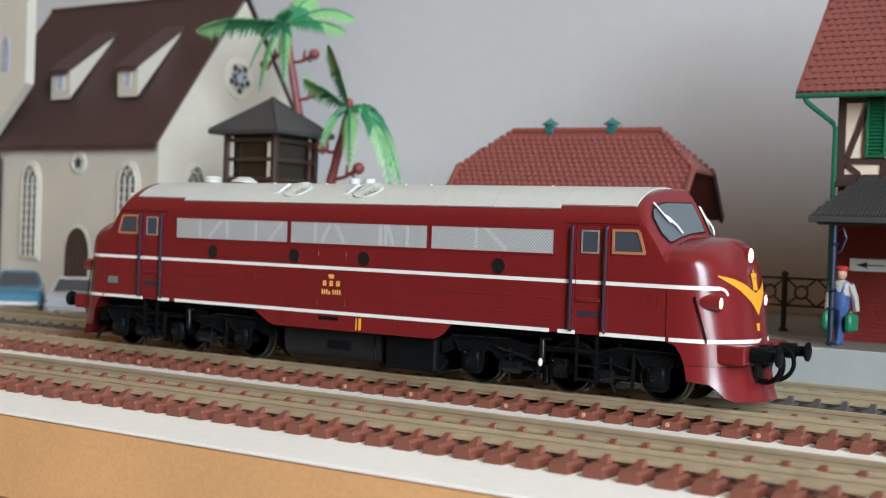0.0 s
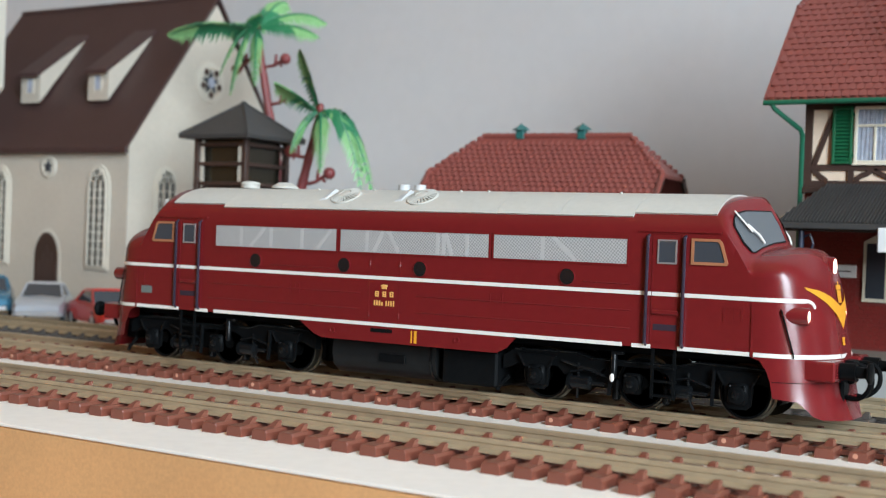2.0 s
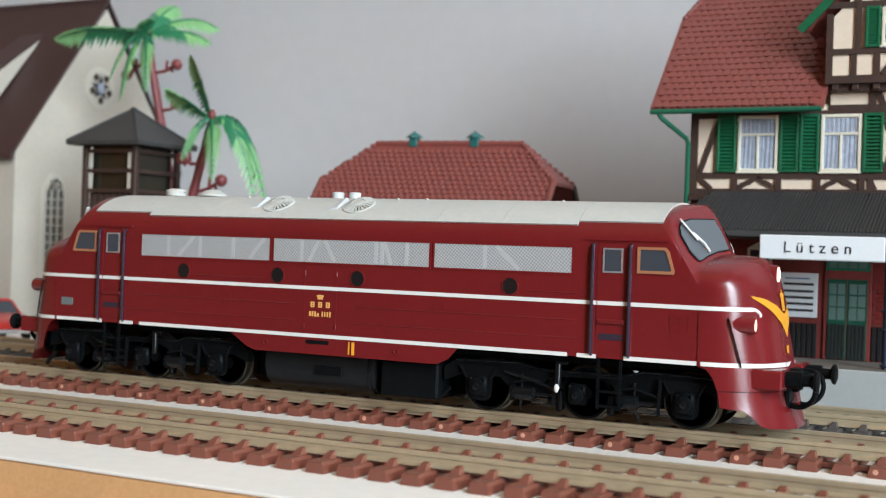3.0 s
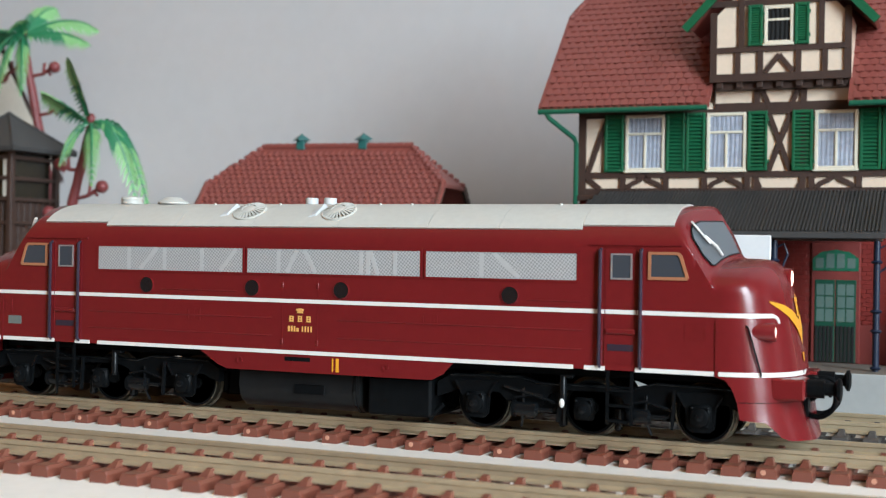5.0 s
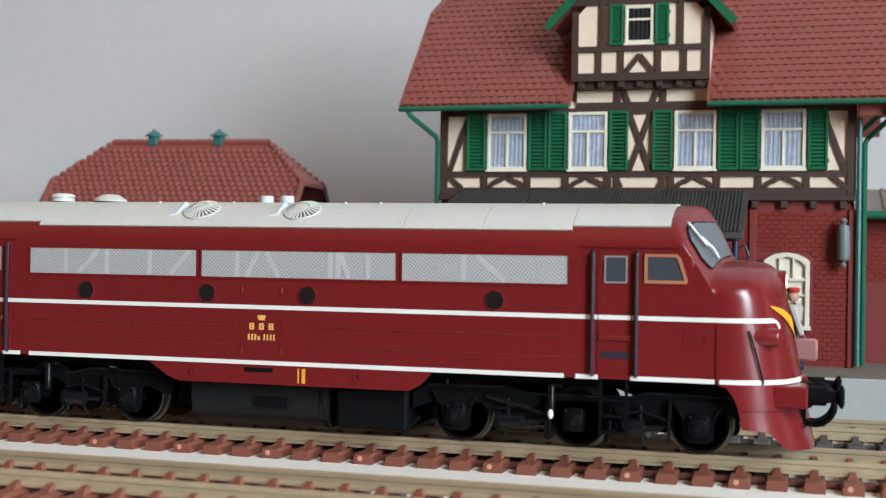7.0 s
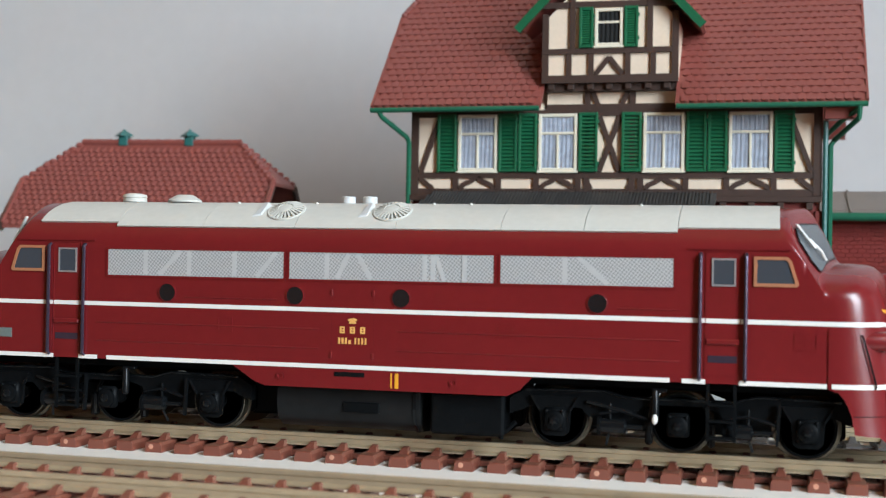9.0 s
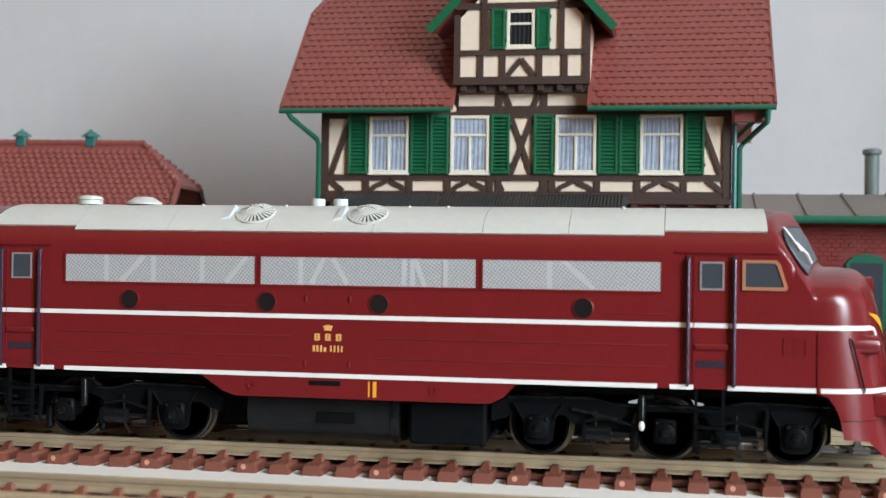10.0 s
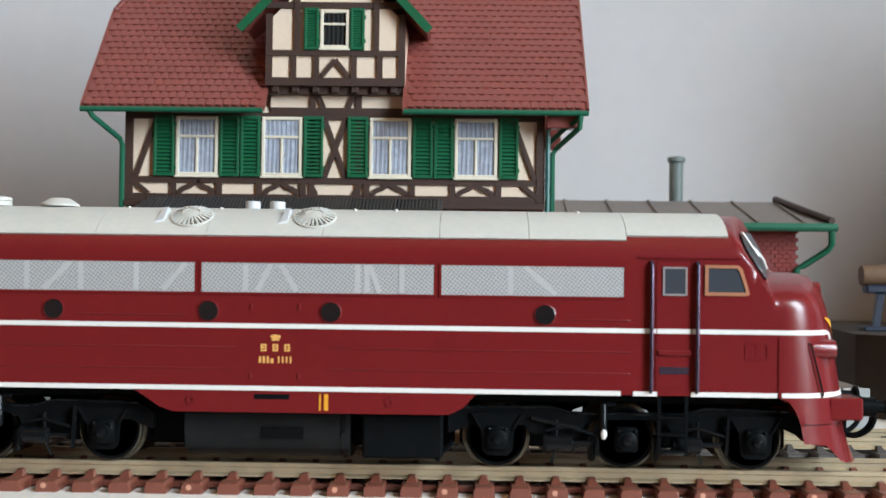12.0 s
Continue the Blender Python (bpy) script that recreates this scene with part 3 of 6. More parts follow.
    # white lines
    for sd in (-1, 1):
        part("white_line", hull_patch(Geo(), XC - 96.2, XC + 96.2, 30.18, 31.02, .14, 150, 1, sd), WHITE_LINE, lo, "thin white lining stripe")
        part("white_line", hull_patch(Geo(), XC - 57.4, XC + 57.4, 19.08, 19.92, .14, 60, 1, sd), WHITE_LINE, lo, "thin white lining stripe")
        for s in (-1, 1):
            for a, b in ((59.6, 63.8), (69.8, 85.0), (85.8, 99.6)):
                part("white_line", hull_patch(Geo(), *sorted((XC + s * a, XC + s * b)), 19.08, 19.92, .14, 40, 1, sd), WHITE_LINE, lo)
            part("white_line", Geo().tube([hull(XC + s * u, z, sd, -.16) for u, z in ((95.9, 30.6), (96.4, 30.56), (96.8, 30.4), (97.1, 30.1), (97.3, 29.6), (97.35, 29.1))], [.42, .42, .41, .4, .38, .33], 8), WHITE_LINE, lo, "", True)
    tip = loco_width(99.6)
    for s in (-1, 1):
        x0 = XC + s * (99.7 + lean(99.7, 19.5) + .12)
        part("white_line", Geo().box(min(x0, x0 + s * .1), max(x0, x0 + s * .1), -tip, tip, 19.08, 19.92), WHITE_LINE, lo)

    # grilles with the struts that show through them
    bars = (((.22, .22), (.30, .42), (.47, .47), (.725, .725), (.85, .955)),
            ((.19, .19), (.24, .30), (.41, .34), (.67, .67), (.71, .71), (.765, .72), (.86, .86)),
            ((.38, .38), (.63, .46)))
    for (x0, x1), struts in zip(((-53.4, -14.5), (-13.4, 28.2), (29.4, 61.9)), bars):
        for sd in (-1, 1):
            gr = part("grille", hull_patch(Geo(), x0, x1, 36.5, 41.9, .12, 12, 2, sd), GRILLE, lo, "light grey perforated metal grille")
            if sd == -1:
                w = x1 - x0
                for i, (a, b) in enumerate(struts):
                    xa, xb = x0 + w * a, x0 + w * b
                    part("strut", Geo().beam((xa, -17.60 - .012 * i, 36.75), (xb, -17.60 - .012 * i, 41.7), .95, .06, (0, 1, 0)), GRILLE_STRUT, gr)
            if sd < 0:
                part("grille_frame", side_frame(Geo(), x0 - .35, x1 + .35, 36.15, 42.25, .4, .2), RED, gr)
    # portholes
    for x in (-40.4, -12.6, 9.3, 47.4):
        for sd in (-1, 1):
            rim = part("porthole", Geo().lathe([(2.0, .3), (2.0, -.12), (1.8, -.2), (1.75, .2)], (x + .5, sd * 17.55, 33.2), "y", 24) if sd < 0 else Geo().lathe([(2.1, -.3), (2.1, .25), (1.75, .3), (1.7, -.2)], (x + .5, 17.55, 33.2), "y", 24), RED, lo, "round window in a raised red rim", True)
            part("pane", Geo().lathe([(1.72, 0), (1.72, .08 * sd)], (x + .5, sd * 17.56, 33.2), "y", 24), PORT_GLASS, rim)
    # raised ribs and small hatches on the sides
    for z in (23.0, 26.8, 32.4):
        for x0, x1 in ((-56, -7), (9, 63)):
            if z > 32:
                x0, x1 = (-36, -16) if x0 < 0 else (51.5, 63)
            part("rib", Geo().tube([(x0, -17.40, z), (x0 + .4, -17.54, z), (x1 - .4, -17.54, z), (x1, -17.40, z)], .15, 10), RED, lo, "", True)
    for x, z, w, h in ((-27, 27, 3.2, 2.6), (30.5, 27.4, 3.4, 2.4), (85.3, 27.2, 4.0, 3.0), (-80.5, 27.2, 4.0, 3.0)):
        hatch = part("hatch", side_frame(Geo(), x - w / 2, x + w / 2, z - h / 2, z + h / 2, .24, .13), RED, lo)
        part("hatch_bar", hull_patch(Geo(), x - w / 2 + .6, x + w / 2 - .6, z - .18, z + .18, .11, 3, 1), RED, hatch)
        part("hatch_bar", hull_patch(Geo(), x - .16, x + .16, z - h / 2 + .5, z + h / 2 - .5, .09, 2, 1), RED, hatch)
    part("maker_plate", hull_patch(Geo(), -79.5, -75.7, 23.0, 24.9, .15, 3, 1), PIPE_GREY, lo, "small pale grey plate")
    for x in (-4.4, 4.2):
        part("panel_joint", hull_patch(Geo(), x - .1, x + .1, 20.6, 35.2, .05, 2, 6), RED, lo)
        for z in (21.8, 34.0):
            part("hinge", Geo().box(x - .28, x + .28, -17.72, -17.4, z - .6, z + .6, .1), RED, lo)
    part("step_slot", hull_patch(Geo(), -3.6, 2.6, 17.6, 18.5, .1, 3, 1), BLACK2, lo)
    for x in (-15, 20.5):
        part("jacking_socket", Geo().lathe([(.8, .1), (.8, -.2), (.45, -.2), (.4, .1)], (x, -17.55, 17.3), "y", 12), RED, lo)
    for x, w in ((8.1, .3), (9.2, .7)):
        part("yellow_marking", hull_patch(Geo(), x - w / 2, x + w / 2, 15.7, 18.6, .12, 2, 1), YELLOW, lo)

    # doors, handrails, cab windows at both ends
    for s in (1, -1):
        for u in (62.7, 70.8):
            x = XC + s * u
            for sd in (-1, 1):
                rail = part("handrail", Geo().tube([(x, sd * 17.4, 42.8), (x, sd * 18.2, 42.4), (x, sd * 18.25, 31), (x, sd * 18.2, 20.3), (x, sd * 17.4, 19.8)], .38, 8), RAIL_DARK, lo, "slim dark vertical grab rail", True)
                part("door_post", hull_patch(Geo(), x - .55, x + .55, 19.6, 43.2, .1, 2, 6, sd), RED, rail)
        xa, xb = sorted((XC + s * 63.6, XC + s * 70.0))
        part("door_seam", side_frame(Geo(), xa, xb, 20.5, 43.3, .16, .16), RED, lo)
        part("door_ledge", Geo().box(xa + .2, xb - .2, -18.0, -17.4, 26.3, 27.3, .2), RED, lo)
        # no hole is cut: a dark plate on the skin gives the slot's shade
        part("door_slot_shade", hull_patch(Geo(), xa + .6, xb - .6, 23.0, 24.3, .1, 3, 1), RAIL_DARK, lo)
        part("cab_door_window", side_frame(Geo(), xa + 1.1, xb - 1.0, 36.9, 42.0, .34, .22), SILVER, lo, "silver-framed door window")
        part("pane", hull_patch(Geo(), xa + 1.4, xb - 1.3, 37.2, 41.7, .12, 3, 2), DARK_GLASS, lo)
        # side cab window: a slanted quadrilateral with a raised ochre frame
        q = [(72.1, 37.0), (79.7, 37.0), (80.0, 37.5), (78.7, 41.7), (78.0, 42.4), (72.1, 42.4)]
        inner = [(72.7, 37.6), (79.2, 37.6), (79.3, 37.9), (78.15, 41.4), (77.7, 41.85), (72.7, 41.85)]
        P = lambda p, o: hull(XC + s * p[0], p[1], -1, o)
        gf, gp = Geo(), Geo()
        k = len(q)
        gf.add([P(p, .3) for p in q] + [P(p, .3) for p in inner] + [P(p, -.1) for p in q] + [P(p, .05) for p in inner],
               [(i, (i + 1) % k, k + (i + 1) % k, k + i) for i in range(k)] + [(i, (i + 1) % k, 2 * k + (i + 1) % k, 2 * k + i) for i in range(k)]
               + [(k + i, k + (i + 1) % k, 3 * k + (i + 1) % k, 3 * k + i) for i in range(k)])
        fr = part("cab_side_window", gf, BRASSY, lo, "cab side window in an ochre frame")
        gp.add([P(p, .12) for p in inner], [tuple(range(k))])
        part("pane", gp, DARK_GLASS, fr)
        # rain strip above the cab windows
        part("rain_strip", hull_patch(Geo(), *sorted((XC + s * 60.5, XC + s * 78.5)), 43.5, 43.9, .35, 10, 1), RED, lo)
        # windscreens
        for sd in (-1, 1):
            def wind(y, t, o, grow=0.0):
                z1 = lerp(y, [(1, 48.5), (9, 48.3), (12, 47.6), (13.6, 46.6), (14.5, 45.0)]) + grow
                z0 = lerp(y, [(1, 42.5), (6, 41.9), (10, 40.9), (13, 39.7), (13.8, 40.0), (14.5, 41.9)]) - grow
                return hull_top(XC + s * screen_u(y, z0 + (z1 - z0) * t), sd * y, o)
            ws = part("windscreen", Geo().grid(lambda y, t: wind(y, t, .22, .3), steps(1.2, 14.8, 14), steps(0, 1, 9)), BLACK2, lo, "grey windscreen pane in a thin seal", True)
            part("pane", Geo().grid(lambda y, t: wind(y, t, .32), steps(1.5, 14.5, 14), steps(0, 1, 9)), WIND_GLASS, ws, "", True)
            W = lambda y, z, o: hull_top(XC + s * screen_u(y, z), sd * y, o)
            part("wiper", Geo().beam(W(12.9, 48.0, .9), W(11.0, 43.8, .8), .75, .3, (s * .8, -.3 * sd, .5)).tube([W(11.6, 45.2, 1.0), W(10.2, 43.0, 1.2), W(9.2, 41.6, .7)], .25, 6), WHITE_LINE, ws, "bright metal wiper")
        # head lamps
        zt = 37.6
        base = nose_x(0, zt, 0)
        bx = XC + s * (base[0] - XC)
        hl = part("head_lamp", Geo().lathe([(2.1, -2.5 * s), (2.1, .25 * s), (1.75, .45 * s), (1.6, .2 * s)], (bx, 0, zt), "x", 22), RED, lo, "lamp housing on the nose", True)
        part("lens", Geo().lathe([(1.75, 0), (1.6, .35 * s), (.9, .55 * s)], (bx, 0, zt), "x", 22), LAMP if s > 0 else WIND_GLASS, hl, "lit warm white lamp" if s > 0 else "", True)
        for sd in (-1, 1):
            p = nose_x(12.6, 27.6, 0)
            bx = XC + s * (p[0] - XC)
            hl = part("marker_lamp", Geo().lathe([(1.75, -6.5 * s), (1.75, 1.6 * s), (1.6, 1.9 * s), (1.35, 1.9 * s), (1.25, 1.4 * s)], (bx - s * 1.2, sd * 14.3, 27.6), "x", 20), RED, lo, "round lamp barrel on the nose", True)
            part("lens", Geo().lathe([(1.3, 1.4 * s), (1.1, 1.7 * s), (.5, 1.8 * s)], (bx - s * 1.2, sd * 14.3, 27.6), "x", 20), LAMP if s > 0 else WIND_GLASS, hl, "", True)
            # nose handrail and seam
            a, b = hull(XC + s * 91.5, 28.5, sd, .5), hull(XC + s * 93.2, 19.5, sd, .5)
            part("nose_handrail", Geo().tube([hull(XC + s * 91.4, 28.7, sd, .1), a, hull(XC + s * 92.4, 24, sd, .55), b, hull(XC + s * 93.2, 19.2, sd, .1)], .18, 6), BLACK2, lo, "", True)
            part("nose_rib", hull_patch(Geo(), *sorted((XC + s * 85.2, XC + s * 85.5)), 19, 29.5, .22, 1, 6, sd), RED, lo)
            part("valance_seam", hull_patch(Geo(), *sorted((XC + s * 89.4, XC + s * 99.4)), 14.2, 14.34, .1, 24, 1, sd), BLACK2, lo)
            # buffer beam block, buffer
            x0 = XC + s * 95.0
            x1 = XC + s * 101.2
            part("buffer_block", Geo().box(min(x0, x1), max(x0, x1), min(sd * 6.2, sd * 14.2), max(sd * 6.2, sd * 14.2), 14.9, 18.9, .35), RED, lo)
            bf = part("buffer", Geo().lathe([(1.75, 0), (1.75, 3.2 * s), (1.2, 3.2 * s), (1.15, 5.2 * s)], (x1, sd * 10, 17.0), "x", 18), BLACK, lo, "black sprung buffer", True)
            part("buffer_head", Geo().lathe([(1.1, 5.0 * s), (2.1, 5.6 * s), (2.15, 6.1 * s), (1.4, 6.4 * s)], (x1, sd * 10, 17.0), "x", 22), BLACK, bf, "", True)
        # coupling and hoses
        x1 = XC + s * 100.9
        part("coupling_box", Geo().box(min(x1 - s * 3, x1 + s * 1.2), max(x1 - s * 3, x1 + s * 1.2), -2.2, 2.2, 13.8, 18.6, .4), BLACK, lo)
        part("coupling_hook", Geo().tube([(x1, 0, 16.5), (x1 + s * 3, 0, 16.6), (x1 + s * 3.8, 0, 15.6), (x1 + s * 3.2, 0, 14.8)], .7, 8), BLACK, lo, "", True)
        for y in (-3.6, 3.6, -5.2):
            part("brake_hose", Geo().tube(rounded([(x1 - s * .5, y, 17.6), (x1 + s * 2.6, y, 18.2), (x1 + s * 5.0, y, 16.8), (x1 + s * 5.2, y, 13.2), (x1 + s * 2.6, y * .8, 10.8), (x1 - s * .2, y * .7, 11.2)]), .5, 8), BLACK, lo, "curved black brake hose", True)
        part("snow_plough_bracket", Geo().box(min(x1 - s * 4, x1), max(x1 - s * 4, x1), -5.5, 5.5, 9, 15.0, .5), BLACK, lo)
        # steps
        ld = part("cab_steps", Geo().box(*sorted((XC + s * 64.0, XC + s * 64.6)), -17.4, -16.9, 8.6, 19.4).box(*sorted((XC + s * 68.8, XC + s * 69.4)), -17.4, -16.9, 8.6, 19.4), BLACK, lo, "black step ladder below the cab door")
        for z in (9.0, 12.0, 15.0):
            part("tread", Geo().box(*sorted((XC + s * 64.2, XC + s * 69.2)), -17.6, -15.4, z, z + .45, .1), BLACK, ld)
    # wing emblem and crown on the front nose
    g = Geo()
    for sd in (-1, 1):
        up = [(0.0, 29.6), (2.6, 30.4), (5.6, 31.6), (9.2, 32.7), (13.2, 33.4)]
        dn = [(0.0, 24.8), (1.6, 26.2), (3.8, 27.9), (7.6, 30.3), (12.8, 32.9)]
        fine = lambda line: [(lerp(t, [(i, p[0]) for i, p in enumerate(line)]), lerp(t, [(i, p[1]) for i, p in enumerate(line)])) for t in steps(0, 4, 16)]
        U, D = fine(up), fine(dn)
        g.add([nose_x(sd * y, z, .25) for y, z in U] + [nose_x(sd * y, z, .25) for y, z in D], [(i, i + 1, 17 + i + 1, 17 + i) for i in range(16)])
    part("wing_emblem", g, YELLOW, lo, "yellow winged emblem on the nose")
    g = Geo()
    for y0, y1, z0, z1 in ((-1.4, 1.4, 30.2, 32.8), (-1.8, 1.8, 32.9, 33.9), (-.4, .4, 33.9, 34.6)):
        g.grid(lambda y, z: nose_x(y, z, .28), steps(y0, y1, 4), steps(z0, z1, 3))
    part("crown_emblem", g, YELLOW, lo, "small yellow crown emblem")
    part("number_bar", Geo().grid(lambda y, z: nose_x(y, z, .25), steps(-2.2, 2.2, 4), steps(21.6, 23.2, 2)), YELLOW, lo)
    # lettering on the side
    for a in (-2.1, 0.0, 2.1):
        part("initial", side_frame(Geo(), a - .5, a + .5, 26.1, 27.4, .3, .12), PEACH, lo, "yellow block letter shape")
        part("initial_bar", hull_patch(Geo(), a - .2, a + .2, 26.62, 26.88, .12, 1, 1), PEACH, lo)
    for i, (a, b) in enumerate(((-2.9, -2.5), (-2.2, -1.8), (-1.5, -1.1), (-.8, -.3), (.5, .8), (1.2, 1.5), (1.9, 2.2), (2.6, 2.9))):
        part("number_bar", hull_patch(Geo(), a, b, 24.0, 25.2 if i != 3 else 24.8, .12, 1, 1), PEACH, lo)
    g = Geo()
    for x in (-.7, -.25, .25, .7):
        g.ball((x, -17.6, 28.9 - .25 * abs(x)), .26, 8, 5, (1, .4, 1))
    g.box(-.7, .7, -17.68, -17.5, 28.0, 28.4).box(-.55, .55, -17.66, -17.5, 28.4, 28.8)
    part("crown", g, PEACH, lo, "small yellow crown above the lettering")

    # fuel tank and battery box
    tk = part("fuel_tank", Geo().prism([(-14.6, 15.2), (14.6, 15.2), (14.9, 11.5), (14.0, 8.6), (11.5, 6.8), (7, 6.4), (-7, 6.4), (-11.5, 6.8), (-14.0, 8.6), (-14.9, 11.5)], "x", -16.6, 13.2), TANK, lo, "dark grey rounded fuel tank", True)
    part("tank_recess", Geo().box(-2.6, 5.0, -15.2, -14.6, 10.3, 12.4, .15), BLACK, tk)
    part("tank_band", Geo().prism([(-14.9, 15), (-15.15, 11.5), (-14.2, 8.4), (-11.6, 6.55), (-7, 6.2), (-7, 6.5), (-11.4, 6.9), (-13.9, 8.7), (-14.7, 11.5)], "x", 11.8, 12.4), BLACK2, tk)
    part("battery_box", Geo().box(15.4, 30.0, -15.2, 15.2, 7.0, 15.2, .5), BLACK, lo, "plain black equipment box")
    part("centre_spine", Geo().box(-26, 32, -6, 6, 8, 17.4, .5), BLACK, lo)

    # bogies
    for c in (-54.6, 62.9):
        bg = part("bogie", Geo().box(c - 30, c + 30, -7.4, 7.4, 8.5, 13.5, .6), BLACK, lo, "black three-axle bogie")
        for sd in (-1, 1):
            y = sd * 11.6
            ya, yb = sorted((y, y + sd * 2.2))
            out = [(-32, 11.6), (-32, 14.6), (-29, 16.4), (-14, 16.7), (-10, 15.6), (10, 15.6), (14, 16.7), (29, 16.4), (32, 14.6), (32, 11.6), (29.6, 12.4), (28.0, 13.2), (18.2, 13.2), (16.6, 11.6),
                   (9, 11.0), (7.4, 13.4), (4.4, 14.4), (-4.4, 14.4), (-7.4, 13.4), (-9, 11.0), (-16.6, 11.6), (-18.2, 13.2), (-28.0, 13.2), (-29.6, 12.4)]
            fr = part("side_frame", Geo().prism([(c + a, b) for a, b in out], "y", ya, yb), BLACK, bg)
            for dx in (-23.1, 23.1):
                # pedestal with its axle box, ribs and cap
                part("pedestal", Geo().prism([(c + dx - 4.6, 15.4), (c + dx + 4.6, 15.4), (c + dx + 3.0, 12.6), (c + dx + 2.7, 8.6), (c + dx + 1.8, 7.8), (c + dx - 1.8, 7.8), (c + dx - 2.7, 8.6), (c + dx - 3.0, 12.6)], "y", *sorted((y + sd * 2.1, y + sd * 2.8))), BLACK, fr)
                for e in (-1, 1):
                    part("pedestal_rib", Geo().beam((c + dx + e * 4.5, y + sd * 2.9, 15.3), (c + dx + e * 2.9, y + sd * 2.9, 12.6), .4, .7, (0, 1, 0)), BLACK2, fr)
            for dx in (-23.1, 0, 23.1):
                box = part("axle_box", Geo().box(c + dx - 2.1, c + dx + 2.1, *sorted((y + sd * 2.0, y + sd * 3.6)), 8.7, 13.2, .5).lathe([(1.9, 0), (1.8, .5 * sd), (1.2, .8 * sd)], (c + dx, y + sd * 3.5, 10.8), "y", 16), BLACK, fr, "", True)
                part("axle_cap", Geo().lathe([(.95, 0), (.8, .45 * sd), (.3, .6 * sd)], (c + dx, y + sd * 4.2, 10.9), "y", 10), BLACK2, box, "", True)
                for e in (-1, 1):
                    part("bolt", Geo().ball((c + dx + e * 1.5, y + sd * 3.7, 12.6), .32, 8, 5), BLACK2, box, "", True)
            for dx in (-11.5, 11.5):
                cyl = part("brake_cylinder", Geo().lathe([(.9, -3.4), (1.45, -3.2), (1.5, 1.6), (1.1, 1.8), (.45, 2.0), (.45, 5.0)], (c + dx, y + sd * 3.0, 10.2), "x", 16), BLACK2, fr, "", True)
                part("cylinder_flange", Geo().lathe([(1.75, -.3), (1.75, .3)], (c + dx - 3.1, y + sd * 3.0, 10.2), "x", 16), BLACK, cyl)
                part("pull_rod", Geo().tube([(c + dx + 5.2, y + sd * 3.0, 10.2), (c + dx + 6.4, y + sd * 3.0, 11.6), (c + dx + 1.0, y + sd * 3.4, 13.2), (c + dx - 3.0, y + sd * 3.4, 12.4)], .34, 6), BLACK2, fr, "", True)
                part("brake_hanger", Geo().beam((c + dx + 6.6, y + sd * 3.2, 15.6), (c + dx + 6.2, y + sd * 3.2, 8.0), .55, .8, (0, 1, 0)), BLACK2, fr)
                part("brake_shoe", Geo().box(*sorted((c + dx + math.copysign(5.0, -dx), c + dx + math.copysign(6.4, -dx))), *sorted((sd * 8.4, sd * 10.6)), 6.4, 11.2, .4), BLACK2, fr)
            # upright air cylinder and its bracket beside the middle axle
            vx = c - 4.3 if c > 0 else c + 4.3
            ac = part("air_cylinder", Geo().lathe([(.5, 0), (.75, .3), (.75, 5.4), (.5, 5.8)], (vx, y + sd * 3.4, 11.8), "z", 12), BLACK2, fr, "", True)
            part("cylinder_bracket", Geo().box(vx - .6, vx + 2.2, *sorted((y + sd * 2.4, y + sd * 4.0)), 17.0, 17.7, .15), BLACK2, ac)
            for e in (-1, 1):
                part("sand_pipe", Geo().tube([(c + e * 12.6, y + sd * 3.2, 14.4), (c + e * 12.6, y + sd * 3.4, 9.4), (c + e * 13.4, y + sd * 2.0, 6.6)], .3, 6), BLACK2, fr, "", True)
            part("hand_brake_arm", Geo().tube([(c - 17, y + sd * 2.6, 14.6), (c - 12, y + sd * 3.4, 13.6), (c - 8.4, y + sd * 3.4, 13.0)], .36, 6), BLACK2, fr, "", True)
            part("frame_lip", Geo().tube([(c - 29, y + sd * 2.2, 16.3), (c - 14, y + sd * 2.2, 16.6), (c - 10, y + sd * 2.2, 15.5), (c + 10, y + sd * 2.2, 15.5), (c + 14, y + sd * 2.2, 16.6), (c + 29, y + sd * 2.2, 16.3)], .24, 6), BLACK2, fr)
            part("guard_iron", Geo().tube([(c - 31, y + sd, 9.8), (c - 33.5, y + sd, 7.5), (c - 34, y + sd, 6.4)], .5, 6), BLACK, fr)
            if sd < 0 and c > 0:
                part("white_spot", Geo().ball((58.7, -16.0, 12.0), .95, 8, 5, (.6, .5, 1)), WHITE_LINE, fr, "small bright white chip")
    # wheel sets: each turns on its axle
    g = Geo()
    for sd in (-1, 1):
        y = sd * 7.0
        g.slot = 0
        g.lathe([(6.3, 0), (6.3, .5 * sd), (5.75, .6 * sd), (5.7, 2.4 * sd), (5.5, 2.5 * sd), (5.4, 2.2 * sd)], (0, y, 0), "y", 32)
        g.slot = 1
        g.lathe([(5.45, 2.2 * sd), (5.4, 2.42 * sd), (5.0, 2.4 * sd), (4.9, 2.12 * sd), (1.6, 2.2 * sd), (1.4, 2.7 * sd), (.6, 2.7 * sd)], (0, y, 0), "y", 24)
    g.slot = 1
    g.tube([(0, -8, 0), (0, 8, 0)], .9, 10)
    me = g.mesh("wheel_set", [STEEL, BLACK], True)
    for i, x in enumerate(AXLES):
        w = new("wheel_set", me)
        w.parent = lo
        w.location = (x * K, 0, 10.75 * K)
        w["label"] = "black wheels with bright steel tyres"
        WHEELS.append((w, x))
    return lo


LOCO = locomotive()


